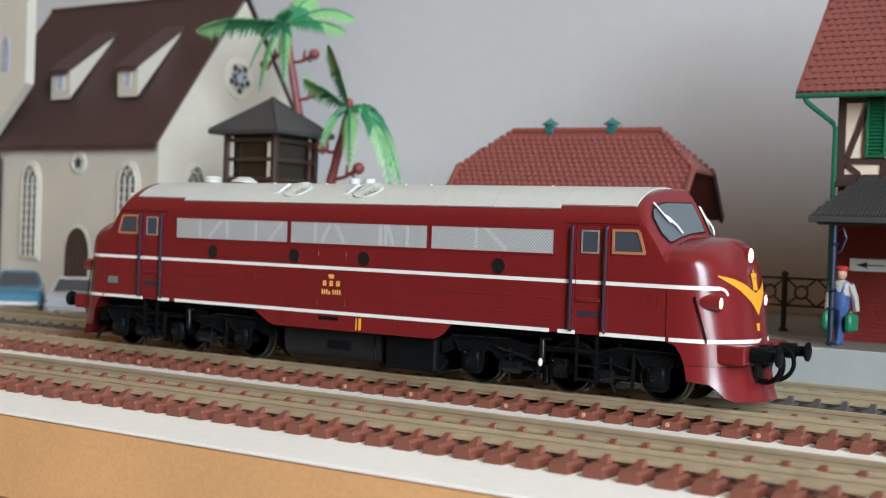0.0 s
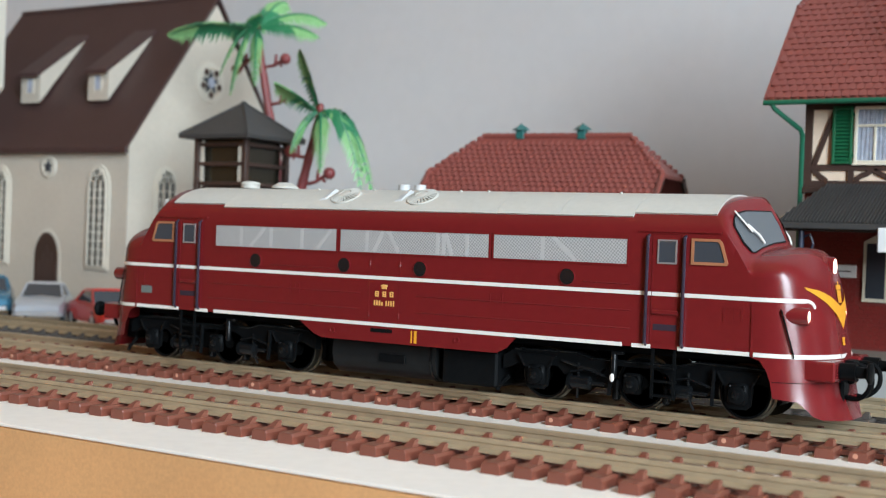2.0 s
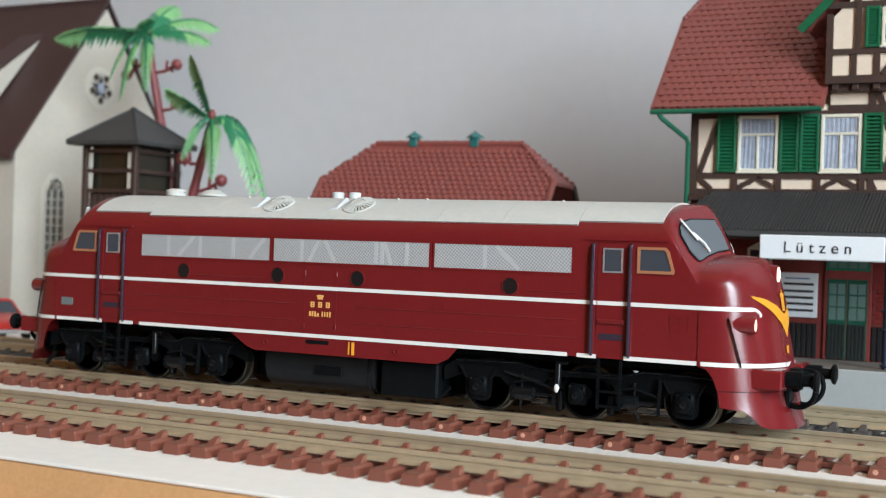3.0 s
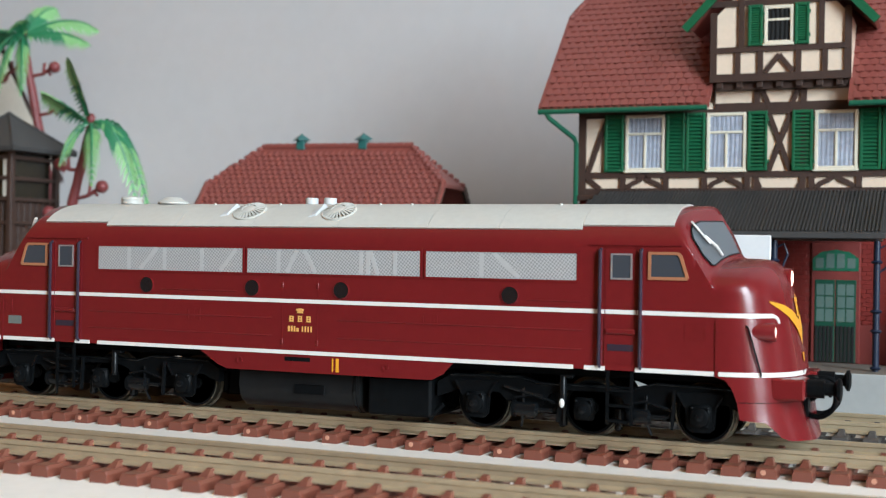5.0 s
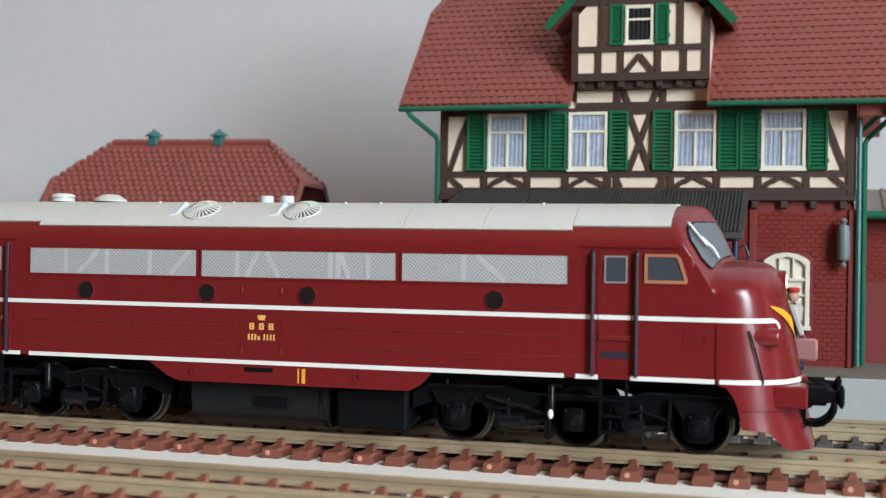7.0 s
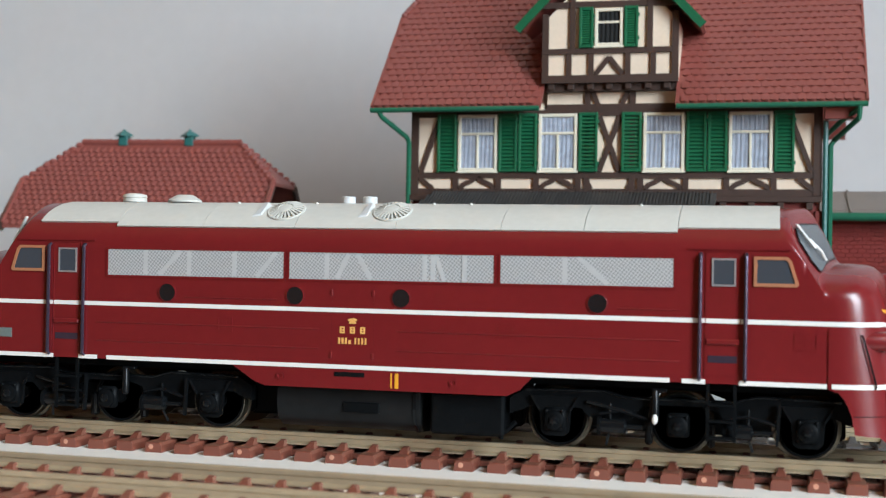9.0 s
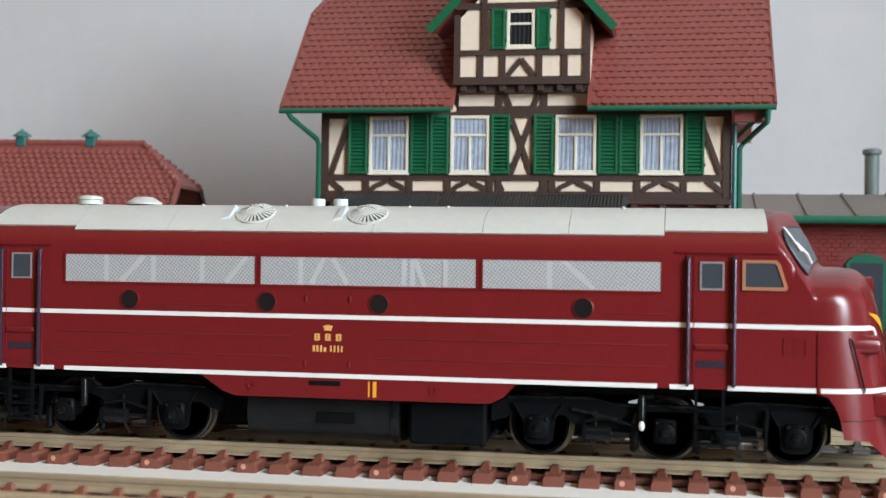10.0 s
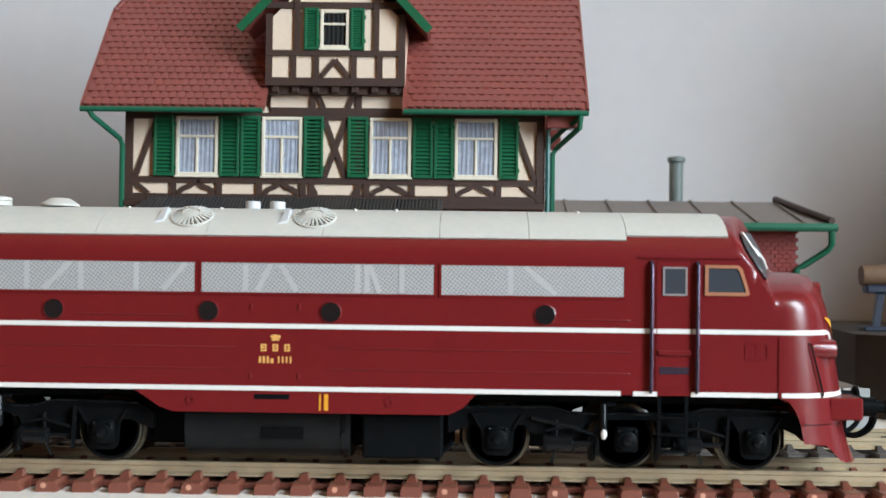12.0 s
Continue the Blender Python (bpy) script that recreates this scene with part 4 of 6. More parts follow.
# ---- platform ----
plat = structure("platform", Geo().box(-60, 232, 68.3, 108, 0, 13.3, .3).box(-60, 232, 108, 230, 0, 13.3), PLATFORM_TOP, "brown-grey station platform with a light grey edge", "platform")
part("platform_face", Geo().box(-60.2, 232.2, 67.5, 68.6, 0, 13.5, .2), PLATFORM_EDGE, plat, "smooth light grey platform face")


def rebase(ob, x, y, z):
    """Move a thing's origin to its base; its parts stay where they are."""
    d = Vector((x, y, z)) * K
    ob.location = d
    for c in ob.children:
        c.location = c.location - d


def tile_shape(w, l, t):
    """A tile in its own plane: x across, y up the slope, z off the roof; a rounded lower end."""
    o = [(-w / 2, l * .16), (-w * .30, l * .03), (0, 0), (w * .30, l * .03), (w / 2, l * .16), (w / 2, l), (-w / 2, l)]
    g = Geo()
    n = len(o)
    g.add([(x, y, t * (1.9 if y == 0 else 1 - .8 * y / l)) for x, y in o] + [(x, y, -.25) for x, y in o], [tuple(range(n))] + [(i, n + i, n + (i + 1) % n, (i + 1) % n) for i in range(n)])
    return g


def lay(parent, name, joined_name, shape, mat, places, singles, label=""):
    """Put alike pieces at their matrices: the first ones as objects of their own on one mesh, the rest joined."""
    me = shape.mesh(name, mat)
    for m in places[:singles]:
        ob = new(name, me)
        ob.parent = parent
        ob.matrix_basis = Matrix.Translation(m.translation * K) @ m.to_3x3().to_4x4()
    g = Geo()
    for m in places[singles:]:
        g.add([m @ Vector(v) for v in shape.v], shape.f)
    if g.v:
        ob = part(joined_name, g, mat, parent, label, fix=False)
        ob["kind"] = "stuff"


def slope_places(o, along, up, length, height, tw, tl, inside=None, jitter=0.0):
    """Matrices for tiles on a slope that starts at o, rows shifted by half a tile."""
    o, a, u = Vector(o), Vector(along).normalized(), Vector(up).normalized()
    n = a.cross(u)
    out = []
    rows = int(height / tl)
    for r in range(rows):
        shift = tw / 2 if r % 2 else 0
        for c in range(int(length / tw)):
            x = shift + (c + .5) * tw
            if x > length or (inside and not inside(x, r * tl)):
                continue
            p = o + a * x + u * (r * tl) + n * random.uniform(-jitter, jitter)
            m = Matrix((a, u, n)).transposed().to_4x4()
            m.translation = p
            out.append(m)
    return out


def brick_places(x0, x1, y, z0, z1, bw, bh, skip=None):
    out = []
    r = 0
    z = z0
    while z < z1 - bh * .6:
        x = x0 + (bw / 2 if r % 2 else 0)
        while x < x1 - bw * .4:
            if not (skip and skip(x + bw / 2, z + bh / 2)):
                m = Matrix.Translation((x, y + random.uniform(-.05, .05), z))
                out.append(m)
            x += bw
        z += bh
        r += 1
    return out


def window_unit(parent, x0, x1, z0, z1, y, back=CURTAIN, bar=True):
    """A casement in a thick ivory frame, curtain behind the panes; the wall's face is at y."""
    f = .95
    w = part("window", Geo().box(x0, x0 + f, y - .7, y + .5, z0, z1, .15).box(x1 - f, x1, y - .7, y + .5, z0, z1, .15)
             .box(x0 + f, x1 - f, y - .7, y + .5, z0, z0 + f, .15).box(x0 + f, x1 - f, y - .7, y + .5, z1 - f, z1, .15), WINDOW_WHITE, parent, "ivory-framed casement window")
    if bar:
        zt = z0 + (z1 - z0) * .66
        part("transom", Geo().box(x0 + f, x1 - f, y - .62, y + .1, zt - .35, zt + .35, .1), WINDOW_WHITE, w)
        xm = (x0 + x1) / 2
        part("mullion", Geo().box(xm - .35, xm + .35, y - .66, y + .1, z0 + f, zt - .35, .1), WINDOW_WHITE, w)
    part("sill", Geo().box(x0 - .3, x1 + .3, y - 1.1, y + .2, z0 - .5, z0 + .1, .12), WINDOW_WHITE, w)
    part("curtain", Geo().grid(lambda x, z: (x, y - .02 - .14 * (1 + math.sin(x * 5.1 + .6 * math.sin(z * .4))), z), steps(x0 + f * .8, x1 - f * .8, 22), steps(z0 + f * .8, z1 - f * .8, 5)), back, w)
    if bar:
        part("pane", Geo().box(x0 + f, x1 - f, y - .40, y - .37, z0 + f, z1 - f), CLEAR, w)
    return w


def shutter(parent, x0, x1, z0, z1, y):
    s = part("shutter", Geo().box(x0, x0 + .8, y - 1.0, y, z0, z1, .15).box(x1 - .8, x1, y - 1.0, y, z0, z1, .15).box(x0 + .8, x1 - .8, y - 1.0, y, z1 - 1.0, z1, .15)
             .box(x0 + .8, x1 - .8, y - 1.0, y, z0, z0 + 1.0, .15).box(x0 + .8, x1 - .8, y - .3, y, z0 + 1, z1 - 1), GREEN, parent, "green louvred shutter")
    n = 14
    for i in range(n):
        z = z0 + 1.1 + (z1 - z0 - 2.2) * i / n
        part("slat", Geo().beam((x0 + .8, y - .55, z + .4), (x1 - .8, y - .55, z + .4), .62, .3, (0, -.85, .5)), GREEN, s)
    for z in (z0 + 2.5, z1 - 2.5):
        part("hinge", Geo().box(x1 - .1, x1 + .35, y - .9, y - .1, z - .5, z + .5, .1), GREEN, s)
    return s


# ---- station house ----
def station_house():
    h = thing("station_house", "half-timbered model station with red tiled roof and green shutters", "house")
    Y0, Y1, X0, X1 = 101.0, 184.0, 39.6, 154.4
    part("ground_floor_wall", Geo().box(X0 + .4, X1 - .4, Y0 + .12, Y1, 13.3, 59.5), MORTAR, h, "dark red brick wall")
    part("upper_wall", Geo().box(X0, X1, Y0, Y1, 59.5, 84), CREAM, h, "cream plaster panels")
    # gable ends under the roof
    part("gable_wall", Geo().prism([(Y0, 84), (Y1, 84), (142.5, 131)], "x", X0 + .2, X1 - .2), CREAM, h)
    part("cross_gable_wall", Geo().box(79.4, 115.4, Y0, Y0 + 6, 84, 91), CREAM, h)

    count = [0]

    def timber(x0, z0, x1, z1, w=1.8, y=Y0, d=.9):
        count[0] += 1
        part("timber", Geo().beam((x0, y - .1, z0), (x1, y - .1, z1), w, d + .05 * (count[0] % 11), (0, 1, 0)), TIMBER, h)
    # sill, rails and posts
    for z, w in ((60.2, 2.0), (65.0, 1.7), (82.6, 1.8)):
        timber(X0, z, X1, z, w)
    for x in (40.7, 153.3):
        timber(x, 59.5, x, 84, 2.2, d=1.1)
    for x in (53.0, 65.6, 76.6, 88.6, 106.0, 118.4, 129.4, 141.9):
        timber(x, 61, x, 64.3, 1.6, d=.95)
    for x in (91.0, 103.6):
        timber(x, 61, x, 82, 1.5, d=.95)
    timber(46.2, 61.1, 42.2, 64.3, 1.3)
    timber(148.2, 64.3, 152.4, 61.0, 1.3)
    timber(48.2, 81.8, 42.6, 65.8, 1.3)
    timber(145.8, 81.8, 151.8, 65.8, 1.3)
    # curved braces below the windows, each of two short bars and a cap
    for a, b in ((53.8, 64.8), (77.4, 87.8), (106.8, 117.6), (130.2, 141.1)):
        m = (a + b) / 2
        for e in (-1, 1):
            arm = [(m + e * (b - a) * .46, 61.3), (m + e * (b - a) * .34, 62.5), (m + e * (b - a) * .17, 63.2), (m + e * .2, 64.4)]
            for (xa, za), (xb, zb) in zip(arm, arm[1:]):
                timber(xa, za, xb, zb, 1.35, d=.85)
    # the cross in the middle
    timber(94.4, 81.6, 100.2, 66.0, 1.4, d=1.0)
    timber(100.2, 81.6, 94.4, 66.0, 1.4, d=.92)
    timber(92.2, 61.2, 90.6, 64.4, 1.2)
    timber(102.4, 61.2, 104.2, 64.4, 1.2)
    timber(79.4, 84.2, 115.4, 84.2, 1.6)
    for x in (91.0, 103.6):
        timber(x, 83.4, x, 90.6, 1.6, d=.95)
    timber(94.6, 83.4, 91.6, 90.4, 1.3)
    timber(100.0, 83.4, 103.0, 90.4, 1.3)
    # windows and shutters of the upper floor
    for x0, x1 in ((53.6, 65.2), (77.1, 88.2), (106.6, 118.0), (129.8, 141.5)):
        window_unit(h, x0, x1, 66.1, 82.4, Y0 - .2)
    for x0, x1 in ((47.5, 53.2), (65.6, 71.0), (71.3, 76.7), (88.6, 94.0), (100.6, 106.2), (118.4, 123.9), (124.2, 129.5), (141.9, 147.2)):
        shutter(h, x0, x1, 65.9, 82.6, Y0 - .35)
    # jettied beam with joist ends
    part("jetty_beam", Geo().box(X0, X1, Y0 - 1.6, Y0 + .2, 57.6, 59.3, .2), TIMBER, h)
    for i in range(15):
        x = 44 + i * 7.6
        part("joist_end", Geo().box(x, x + 1.8, Y0 - 1.5, Y0 + .2, 55.6, 57.6, .15), TIMBER, h)

    # main roof: two slopes with thick edges, clipped gable on one side
    ex0, ex1, ey, ez, rz, ry = 30.0, 165.0, 93.0, 84.4, 137.6, 142.6
    up = Vector((0, ry - ey, rz - ez))
    for d in (1, -1):
        g = Geo()
        f = lambda x, t: (x, ey + (ry - ey) * t if d > 0 else 2 * ry - (ey + (ry - ey) * t), ez + (rz - ez) * t)
        top = [f(ex0, 0), f(79.0, 0), f(79.0, .14), f(115.8, .14), f(115.8, 0), f(ex1, 0), f(ex1, 1), f(41.0, 1), f(ex0, .585)] if d > 0 else [f(ex0, 0), f(ex1, 0), f(ex1, 1), f(41.0, 1), f(ex0, .585)]
        n = len(top)
        low = [(x, y, z - 1.3) for x, y, z in top]
        g.add(top + low, [tuple(range(n)), tuple(range(n, 2 * n))[::-1]] + [(i, (i + 1) % n, n + (i + 1) % n, n + i) for i in range(n)])
        part("roof_slope", g, ROOF_RED, h, "brick-red tiled roof slope")
    part("half_hip", Geo().add([(ex0, ey + (ry - ey) * .585, ez + (rz - ez) * .585), (ex0, 2 * ry - (ey + (ry - ey) * .585), ez + (rz - ez) * .585), (41.0, ry, rz)], [(0, 1, 2)]), ROOF_RED, h)
    for i in range(20):
        a, b = Vector((30.0, ey + (ry - ey) * .585, ez + (rz - ez) * .585)), Vector((41.0, ry, rz))
        p = a.lerp(b, (i + .5) / 20)
        part("ridge_tile", Geo().ball(p, 1.1, 8, 5, (1, 1, .8)), ROOF_RED, h)
    L = up.length
    pl = slope_places((ex0 + .2, ey - .3, ez - .2), (1, 0, 0), up, ex1 - ex0 - .2, L * .93, 2.35, 2.75,
                      lambda x, s: not (47.8 < x < 87 and s < L * .14 + 1) and not (47.6 < x < 86.4 and s < 42) and not (s > L * .585 and x < (s / L - .585) * 26), .05)
    lay(h, "roof_tile", "roof_tiles", tile_shape(2.25, 3.6, .34), ROOF_RED, pl, 290)
    part("verge_board", Geo().beam((ex1 + .3, ey, ez - .4), (ex1 + .3, ry, rz - .4), .6, 1.4, (0, -.7, .7)), ROOF_RED, h)
    part("verge_board", Geo().beam((ex0 - .3, ey, ez - .4), (ex0 - .3, ey + (ry - ey) * .585, ez + (rz - ez) * .585 - .4), .6, 1.3, (0, -.7, .7)), ROOF_RED, h)
    # gutters and downpipes
    for a, b in ((ex0 - .4, 78.6), (116.2, ex1 + .4)):
        part("gutter", Geo().tube([(a, ey - .8, ez - 1.3), (b, ey - .8, ez - 1.3)], .75, 10), GREEN2, h, "green plastic gutter", True)
    part("downpipe", Geo().tube([(32, ey - .6, ez - 1.6), (32.6, ey, ez - 3.0), (38.2, Y0 - .6, 76.0), (38.9, Y0 - .8, 74.4), (38.9, Y0 - .8, 14)], .75, 8), GREEN2, h, "green downpipe bent in below the eaves", True)
    part("downpipe", Geo().tube([(163.4, ey - .6, ez - 1.6), (163.2, ey, ez - 5.0), (157.6, Y0 + 1, 74.6), (156.6, Y0 + 1, 73), (156.6, Y0 + 1, 14)], .75, 8), GREEN2, h, "", True)
    part("downpipe", Geo().tube([(155.2, Y0 - 1.0, 80), (155.2, Y0 - 1.0, 14)], .7, 8), TEAL, h, "", True)
    part("eave_bracket", Geo().tube([(155, Y0 + 2, 75.5), (159.5, 96.5, 79.5), (163.6, 94, 82.2)], .7, 8), GREEN2, h)
    part("eave_soffit", Geo().box(154.6, 163.5, 95, 100, 79.5, 82.8, .2), ROOF_RED, h)

    # dormer: projecting gabled bay on corbels
    D = 97.6
    dm = part("dormer", Geo().prism([(78.4, 90.6), (116.2, 90.6), (116.2, 107.4), (97.3, 127.0), (78.4, 107.4)], "y", D, 140), CREAM, h, "half-timbered dormer gable")

    def dt(x0, z0, x1, z1, w=1.7, d=.9):
        count[0] += 1
        part("timber", Geo().beam((x0, D - .1, z0), (x1, D - .1, z1), w, d + .05 * (count[0] % 11), (0, 1, 0)), TIMBER, dm)
    dt(78.4, 91.6, 116.2, 91.6, 2.2, 1.1)
    dt(78.4, 99.4, 116.2, 99.4, 1.5)
    dt(78.4, 112.4, 116.2, 112.4, 1.7)
    for x in (79.3, 115.3):
        dt(x, 90.6, x, 110, 1.8, 1.1)
    for x in (86.0, 92.2, 102.4, 109.4):
        dt(x, 92, x, 99, 1.5, .95)
    for x in (86.9, 108.4):
        dt(x, 99.4, x, 116, 1.5, .95)
    dt(93.6, 93, 97.3, 97.6, 1.3, .85)
    dt(101.0, 93, 97.3, 97.6, 1.3, .85)
    for x in (81, 86.5, 92, 97.3, 102.6, 108, 113.2):
        part("corbel", Geo().box(x - .9, x + .9, D - .2, D + 4, 88.8, 90.7, .15), TIMBER, dm)
    # dark box added behind the corbels for the shade under the dormer
    part("corbel_shade", Geo().box(79.2, 115.4, D + .9, D + 4.2, 88.4, 90.7, .1), TIMBER, dm)
    window_unit(dm, 93.1, 101.0, 100.6, 111.2, D - .2, BLACK_VOID, False)
    part("transom", Geo().box(93.8, 100.3, D - .7, D, 107.0, 107.6), WINDOW_WHITE, dm)
    for a, b in ((88.8, 92.8), (101.3, 105.2)):
        shutter(dm, a, b, 100.2, 111.6, D - .35)
    for s in (-1, 1):
        part("dormer_roof", Geo().add([(97.3, D - 3.2, 133.0), (97.3, 141, 133.0), (97.3 + s * 25.4, 141, 106.4), (97.3 + s * 25.4, D - 3.2, 106.4),
                                       (97.3, D - 3.2, 131.6), (97.3, 141, 131.6), (97.3 + s * 24.6, 141, 105.8), (97.3 + s * 24.6, D - 3.2, 105.8)],
                                      [(0, 1, 2, 3), (7, 6, 5, 4), (0, 3, 7, 4), (3, 2, 6, 7), (1, 5, 6, 2), (0, 4, 5, 1)]), ROOF_RED, dm, "red tiled dormer roof")
        part("barge_board", Geo().beam((97.3, D - 3.6, 132.2), (97.3 + s * 25.6, D - 3.6, 105.2), 2.2, .9, (0, 1, 0)), GREEN, dm, "green barge board")

    # ground floor front: door, windows, notices
    for dx in (0, 26.9):
        dr = part("station_door", Geo().box(79.4 + dx, 92.2 + dx, Y0 - .6, Y0 + .4, 13.4, 46.2, .2), MORTAR, h, "green glazed double door under a fanlight")
        for x0, x1 in ((80.4 + dx, 85.7 + dx), (85.9 + dx, 91.2 + dx)):
            leaf = part("door_leaf", Geo().box(x0, x1, Y0 - .72, Y0 - .5, 13.5, 36.0, .1), DOOR_GREEN, dr, "green glazed door leaf")
            for z0, z1 in ((24.6, 28.0), (28.4, 31.4), (31.8, 34.8)):
                for xa, xb in ((x0 + .5, x0 + 2.5), (x0 + 2.8, x1 - .5)):
                    part("pane", Geo().box(xa, xb, Y0 - .78, Y0 - .7, z0, z1), TEAL_GLASS, leaf)
            n = 5
            for i in range(n):
                part("door_slat", Geo().box(x0 + .2 + i * 1.0, x0 + .95 + i * 1.0, Y0 - .95, Y0 - .7, 13.6, 23.4, .06), IRON, leaf)
        fl = part("fanlight", Geo().prism([(79.8 + dx, 38.4), (91.8 + dx, 38.4), (91.8 + dx, 41.8), (89.5 + dx, 43.6), (85.8 + dx, 44.2), (82.1 + dx, 43.6), (79.8 + dx, 41.8)], "y", Y0 - .8, Y0 - .4), GREEN2, dr, "green arched fanlight")
        for i in range(4):
            part("pane", Geo().box(80.6 + dx + i * 2.75, 82.7 + dx + i * 2.75, Y0 - .86, Y0 - .78, 39.2, 41.9 if i in (0, 3) else 43.1), TEAL_GLASS, fl)
    nb = part("notice_board", Geo().box(66.6, 77.6, Y0 - .9, Y0 + .4, 24.8, 37.4, .15), SIGN_WHITE, h, "white timetable board with rows of print")
    for z in (34.2, 32.2, 30.4, 28.6, 26.8):
        part("print_bar", Geo().box(68.2, 76.6, Y0 - .98, Y0 - .88, z - .35, z + .35), INK, nb)
    part("print_bar", Geo().box(68.6, 75.4, Y0 - .98, Y0 - .88, 35.6, 36.0), BLUE_PRINT, nb)
    for xa, xb in ((66.0, 79.0), (92.6, 105.8)):
        n = int((xb - xa) / 1.5)
        for i in range(n):
            part("wainscot_slat", Geo().box(xa + i * 1.5, xa + i * 1.5 + 1.15, Y0 - .5, Y0 + .4, 13.6, 23.2, .1), IRON, h)
    ar = part("arrow_sign", Geo().box(44.4, 55.6, Y0 - .8, Y0 + .4, 33.6, 37.2, .15), SIGN_WHITE, h, "white sign with a black arrow")
    part("arrow", Geo().box(48.6, 54.2, Y0 - .88, Y0 - .78, 35.2, 35.5).prism([(46.2, 35.35), (49.4, 36.2), (49.4, 34.5)], "y", Y0 - .88, Y0 - .78), INK, ar)
    arch = [(131.0, 41.4), (132.0, 42.3), (134.0, 43.3), (137.0, 43.8), (140.0, 43.3), (142.0, 42.3), (143.0, 41.4)]
    g = Geo().box(131.0, 132.2, Y0 - 1.0, Y0 + .3, 24.2, 41.4, .12).box(141.8, 143.0, Y0 - 1.0, Y0 + .3, 24.2, 41.4, .12).box(130.6, 143.4, Y0 - 1.3, Y0 + .3, 23.0, 24.2, .15)
    for (xa, za), (xb, zb) in zip(arch, arch[1:]):
        g.prism([(xa, za), (xb, zb), (137 + (xb - 137) * .8, zb - 1.2), (137 + (xa - 137) * .8, za - 1.2)], "y", Y0 - 1.02, Y0 + .3)
    aw = part("arched_window", g, WINDOW_WHITE, h, "ivory window with a segmental arch and many panes")
    for xm in (135.2, 138.8):
        part("mullion", Geo().box(xm - .28, xm + .28, Y0 - .9, Y0 - .1, 36.8, 42.9, .08), WINDOW_WHITE, aw)
    part("mullion", Geo().box(136.5, 137.3, Y0 - .92, Y0 - .1, 24.2, 36.2, .08), WINDOW_WHITE, aw)
    for zm, hh in ((28.4, .25), (32.3, .25), (36.5, .4)):
        part("glazing_bar", Geo().box(132.2, 141.8, Y0 - .86, Y0 - .1, zm - hh, zm + hh, .08), WINDOW_WHITE, aw)
    for xa, xb in ((132.2, 136.5), (137.3, 141.8)):
        for za, zb in ((24.2, 28.15), (28.65, 32.05), (32.55, 36.1)):
            part("pane", Geo().box(xa, xb, Y0 - .16, Y0 - .02, za, zb), WINDOW_WHITE, aw)
    for xa, xb in ((132.2, 134.9), (135.5, 138.5), (139.1, 141.8)):
        part("pane", Geo().box(xa, xb, Y0 - .16, Y0 - .02, 36.9, 42.4), WINDOW_WHITE, aw)
    aw = part("arched_window", Geo().prism([(57.5, 27), (64.5, 27), (64.5, 44), (61, 46), (57.5, 44)], "y", Y0 - .8, Y0 + .3), WINDOW_WHITE, h)
    part("pane", Geo().box(58.4, 63.6, Y0 - .9, Y0 - .78, 28, 43.5), DARK_GLASS, aw)
    lm = part("wall_lamp", Geo().lathe([(.5, 40), (1.0, 40.6), (.5, 41.4), (1.5, 42.0), (1.7, 43), (1.7, 50), (1.4, 51), (.6, 51.4), (1.0, 52.2), (.5, 53)], (151.4, 98.6, 0), "z", 12), PIPE_GREY, h, "grey wall lantern", True)
    part("lamp_arm", Geo().tube([(151.4, 98.6, 47), (151.4, Y0 + .4, 47)], .5, 6), PIPE_GREY, lm)
    # bricks of the visible bays
    skip = lambda x, z: 130.4 < x < 143.6 and 22.6 < z < 44
    shape = Geo().box(0, 2.14, -.24, .3, 0, 1.10, .07)
    pl = brick_places(127.5, X1 - .4, Y0 + .15, 14.0, 55.0, 2.25, 1.2, skip)
    lay(h, "brick", "bricks", shape, BRICK, pl, 290)
    pl = brick_places(X0 + .4, 66, Y0 + .15, 14.0, 55.0, 2.25, 1.2, lambda x, z: (56.5 < x < 65.5 and 26 < z < 47) or (44 < x < 56 and 33 < z < 38)) + brick_places(92.6, 127.3, Y0 + .15, 24.0, 55.0, 2.25, 1.2, lambda x, z: 105.2 < x < 119.6)
    lay(h, "brick", "bricks", shape, BRICK, pl, 0)
    for x in (128, 153.6):
        part("pilaster", Geo().box(x - .9, x + .9, Y0 - .6, Y0 + .3, 13.4, 55.4, .15), MORTAR, h)
    rebase(h, 97, 142, 13.3)
    return h


station_house()


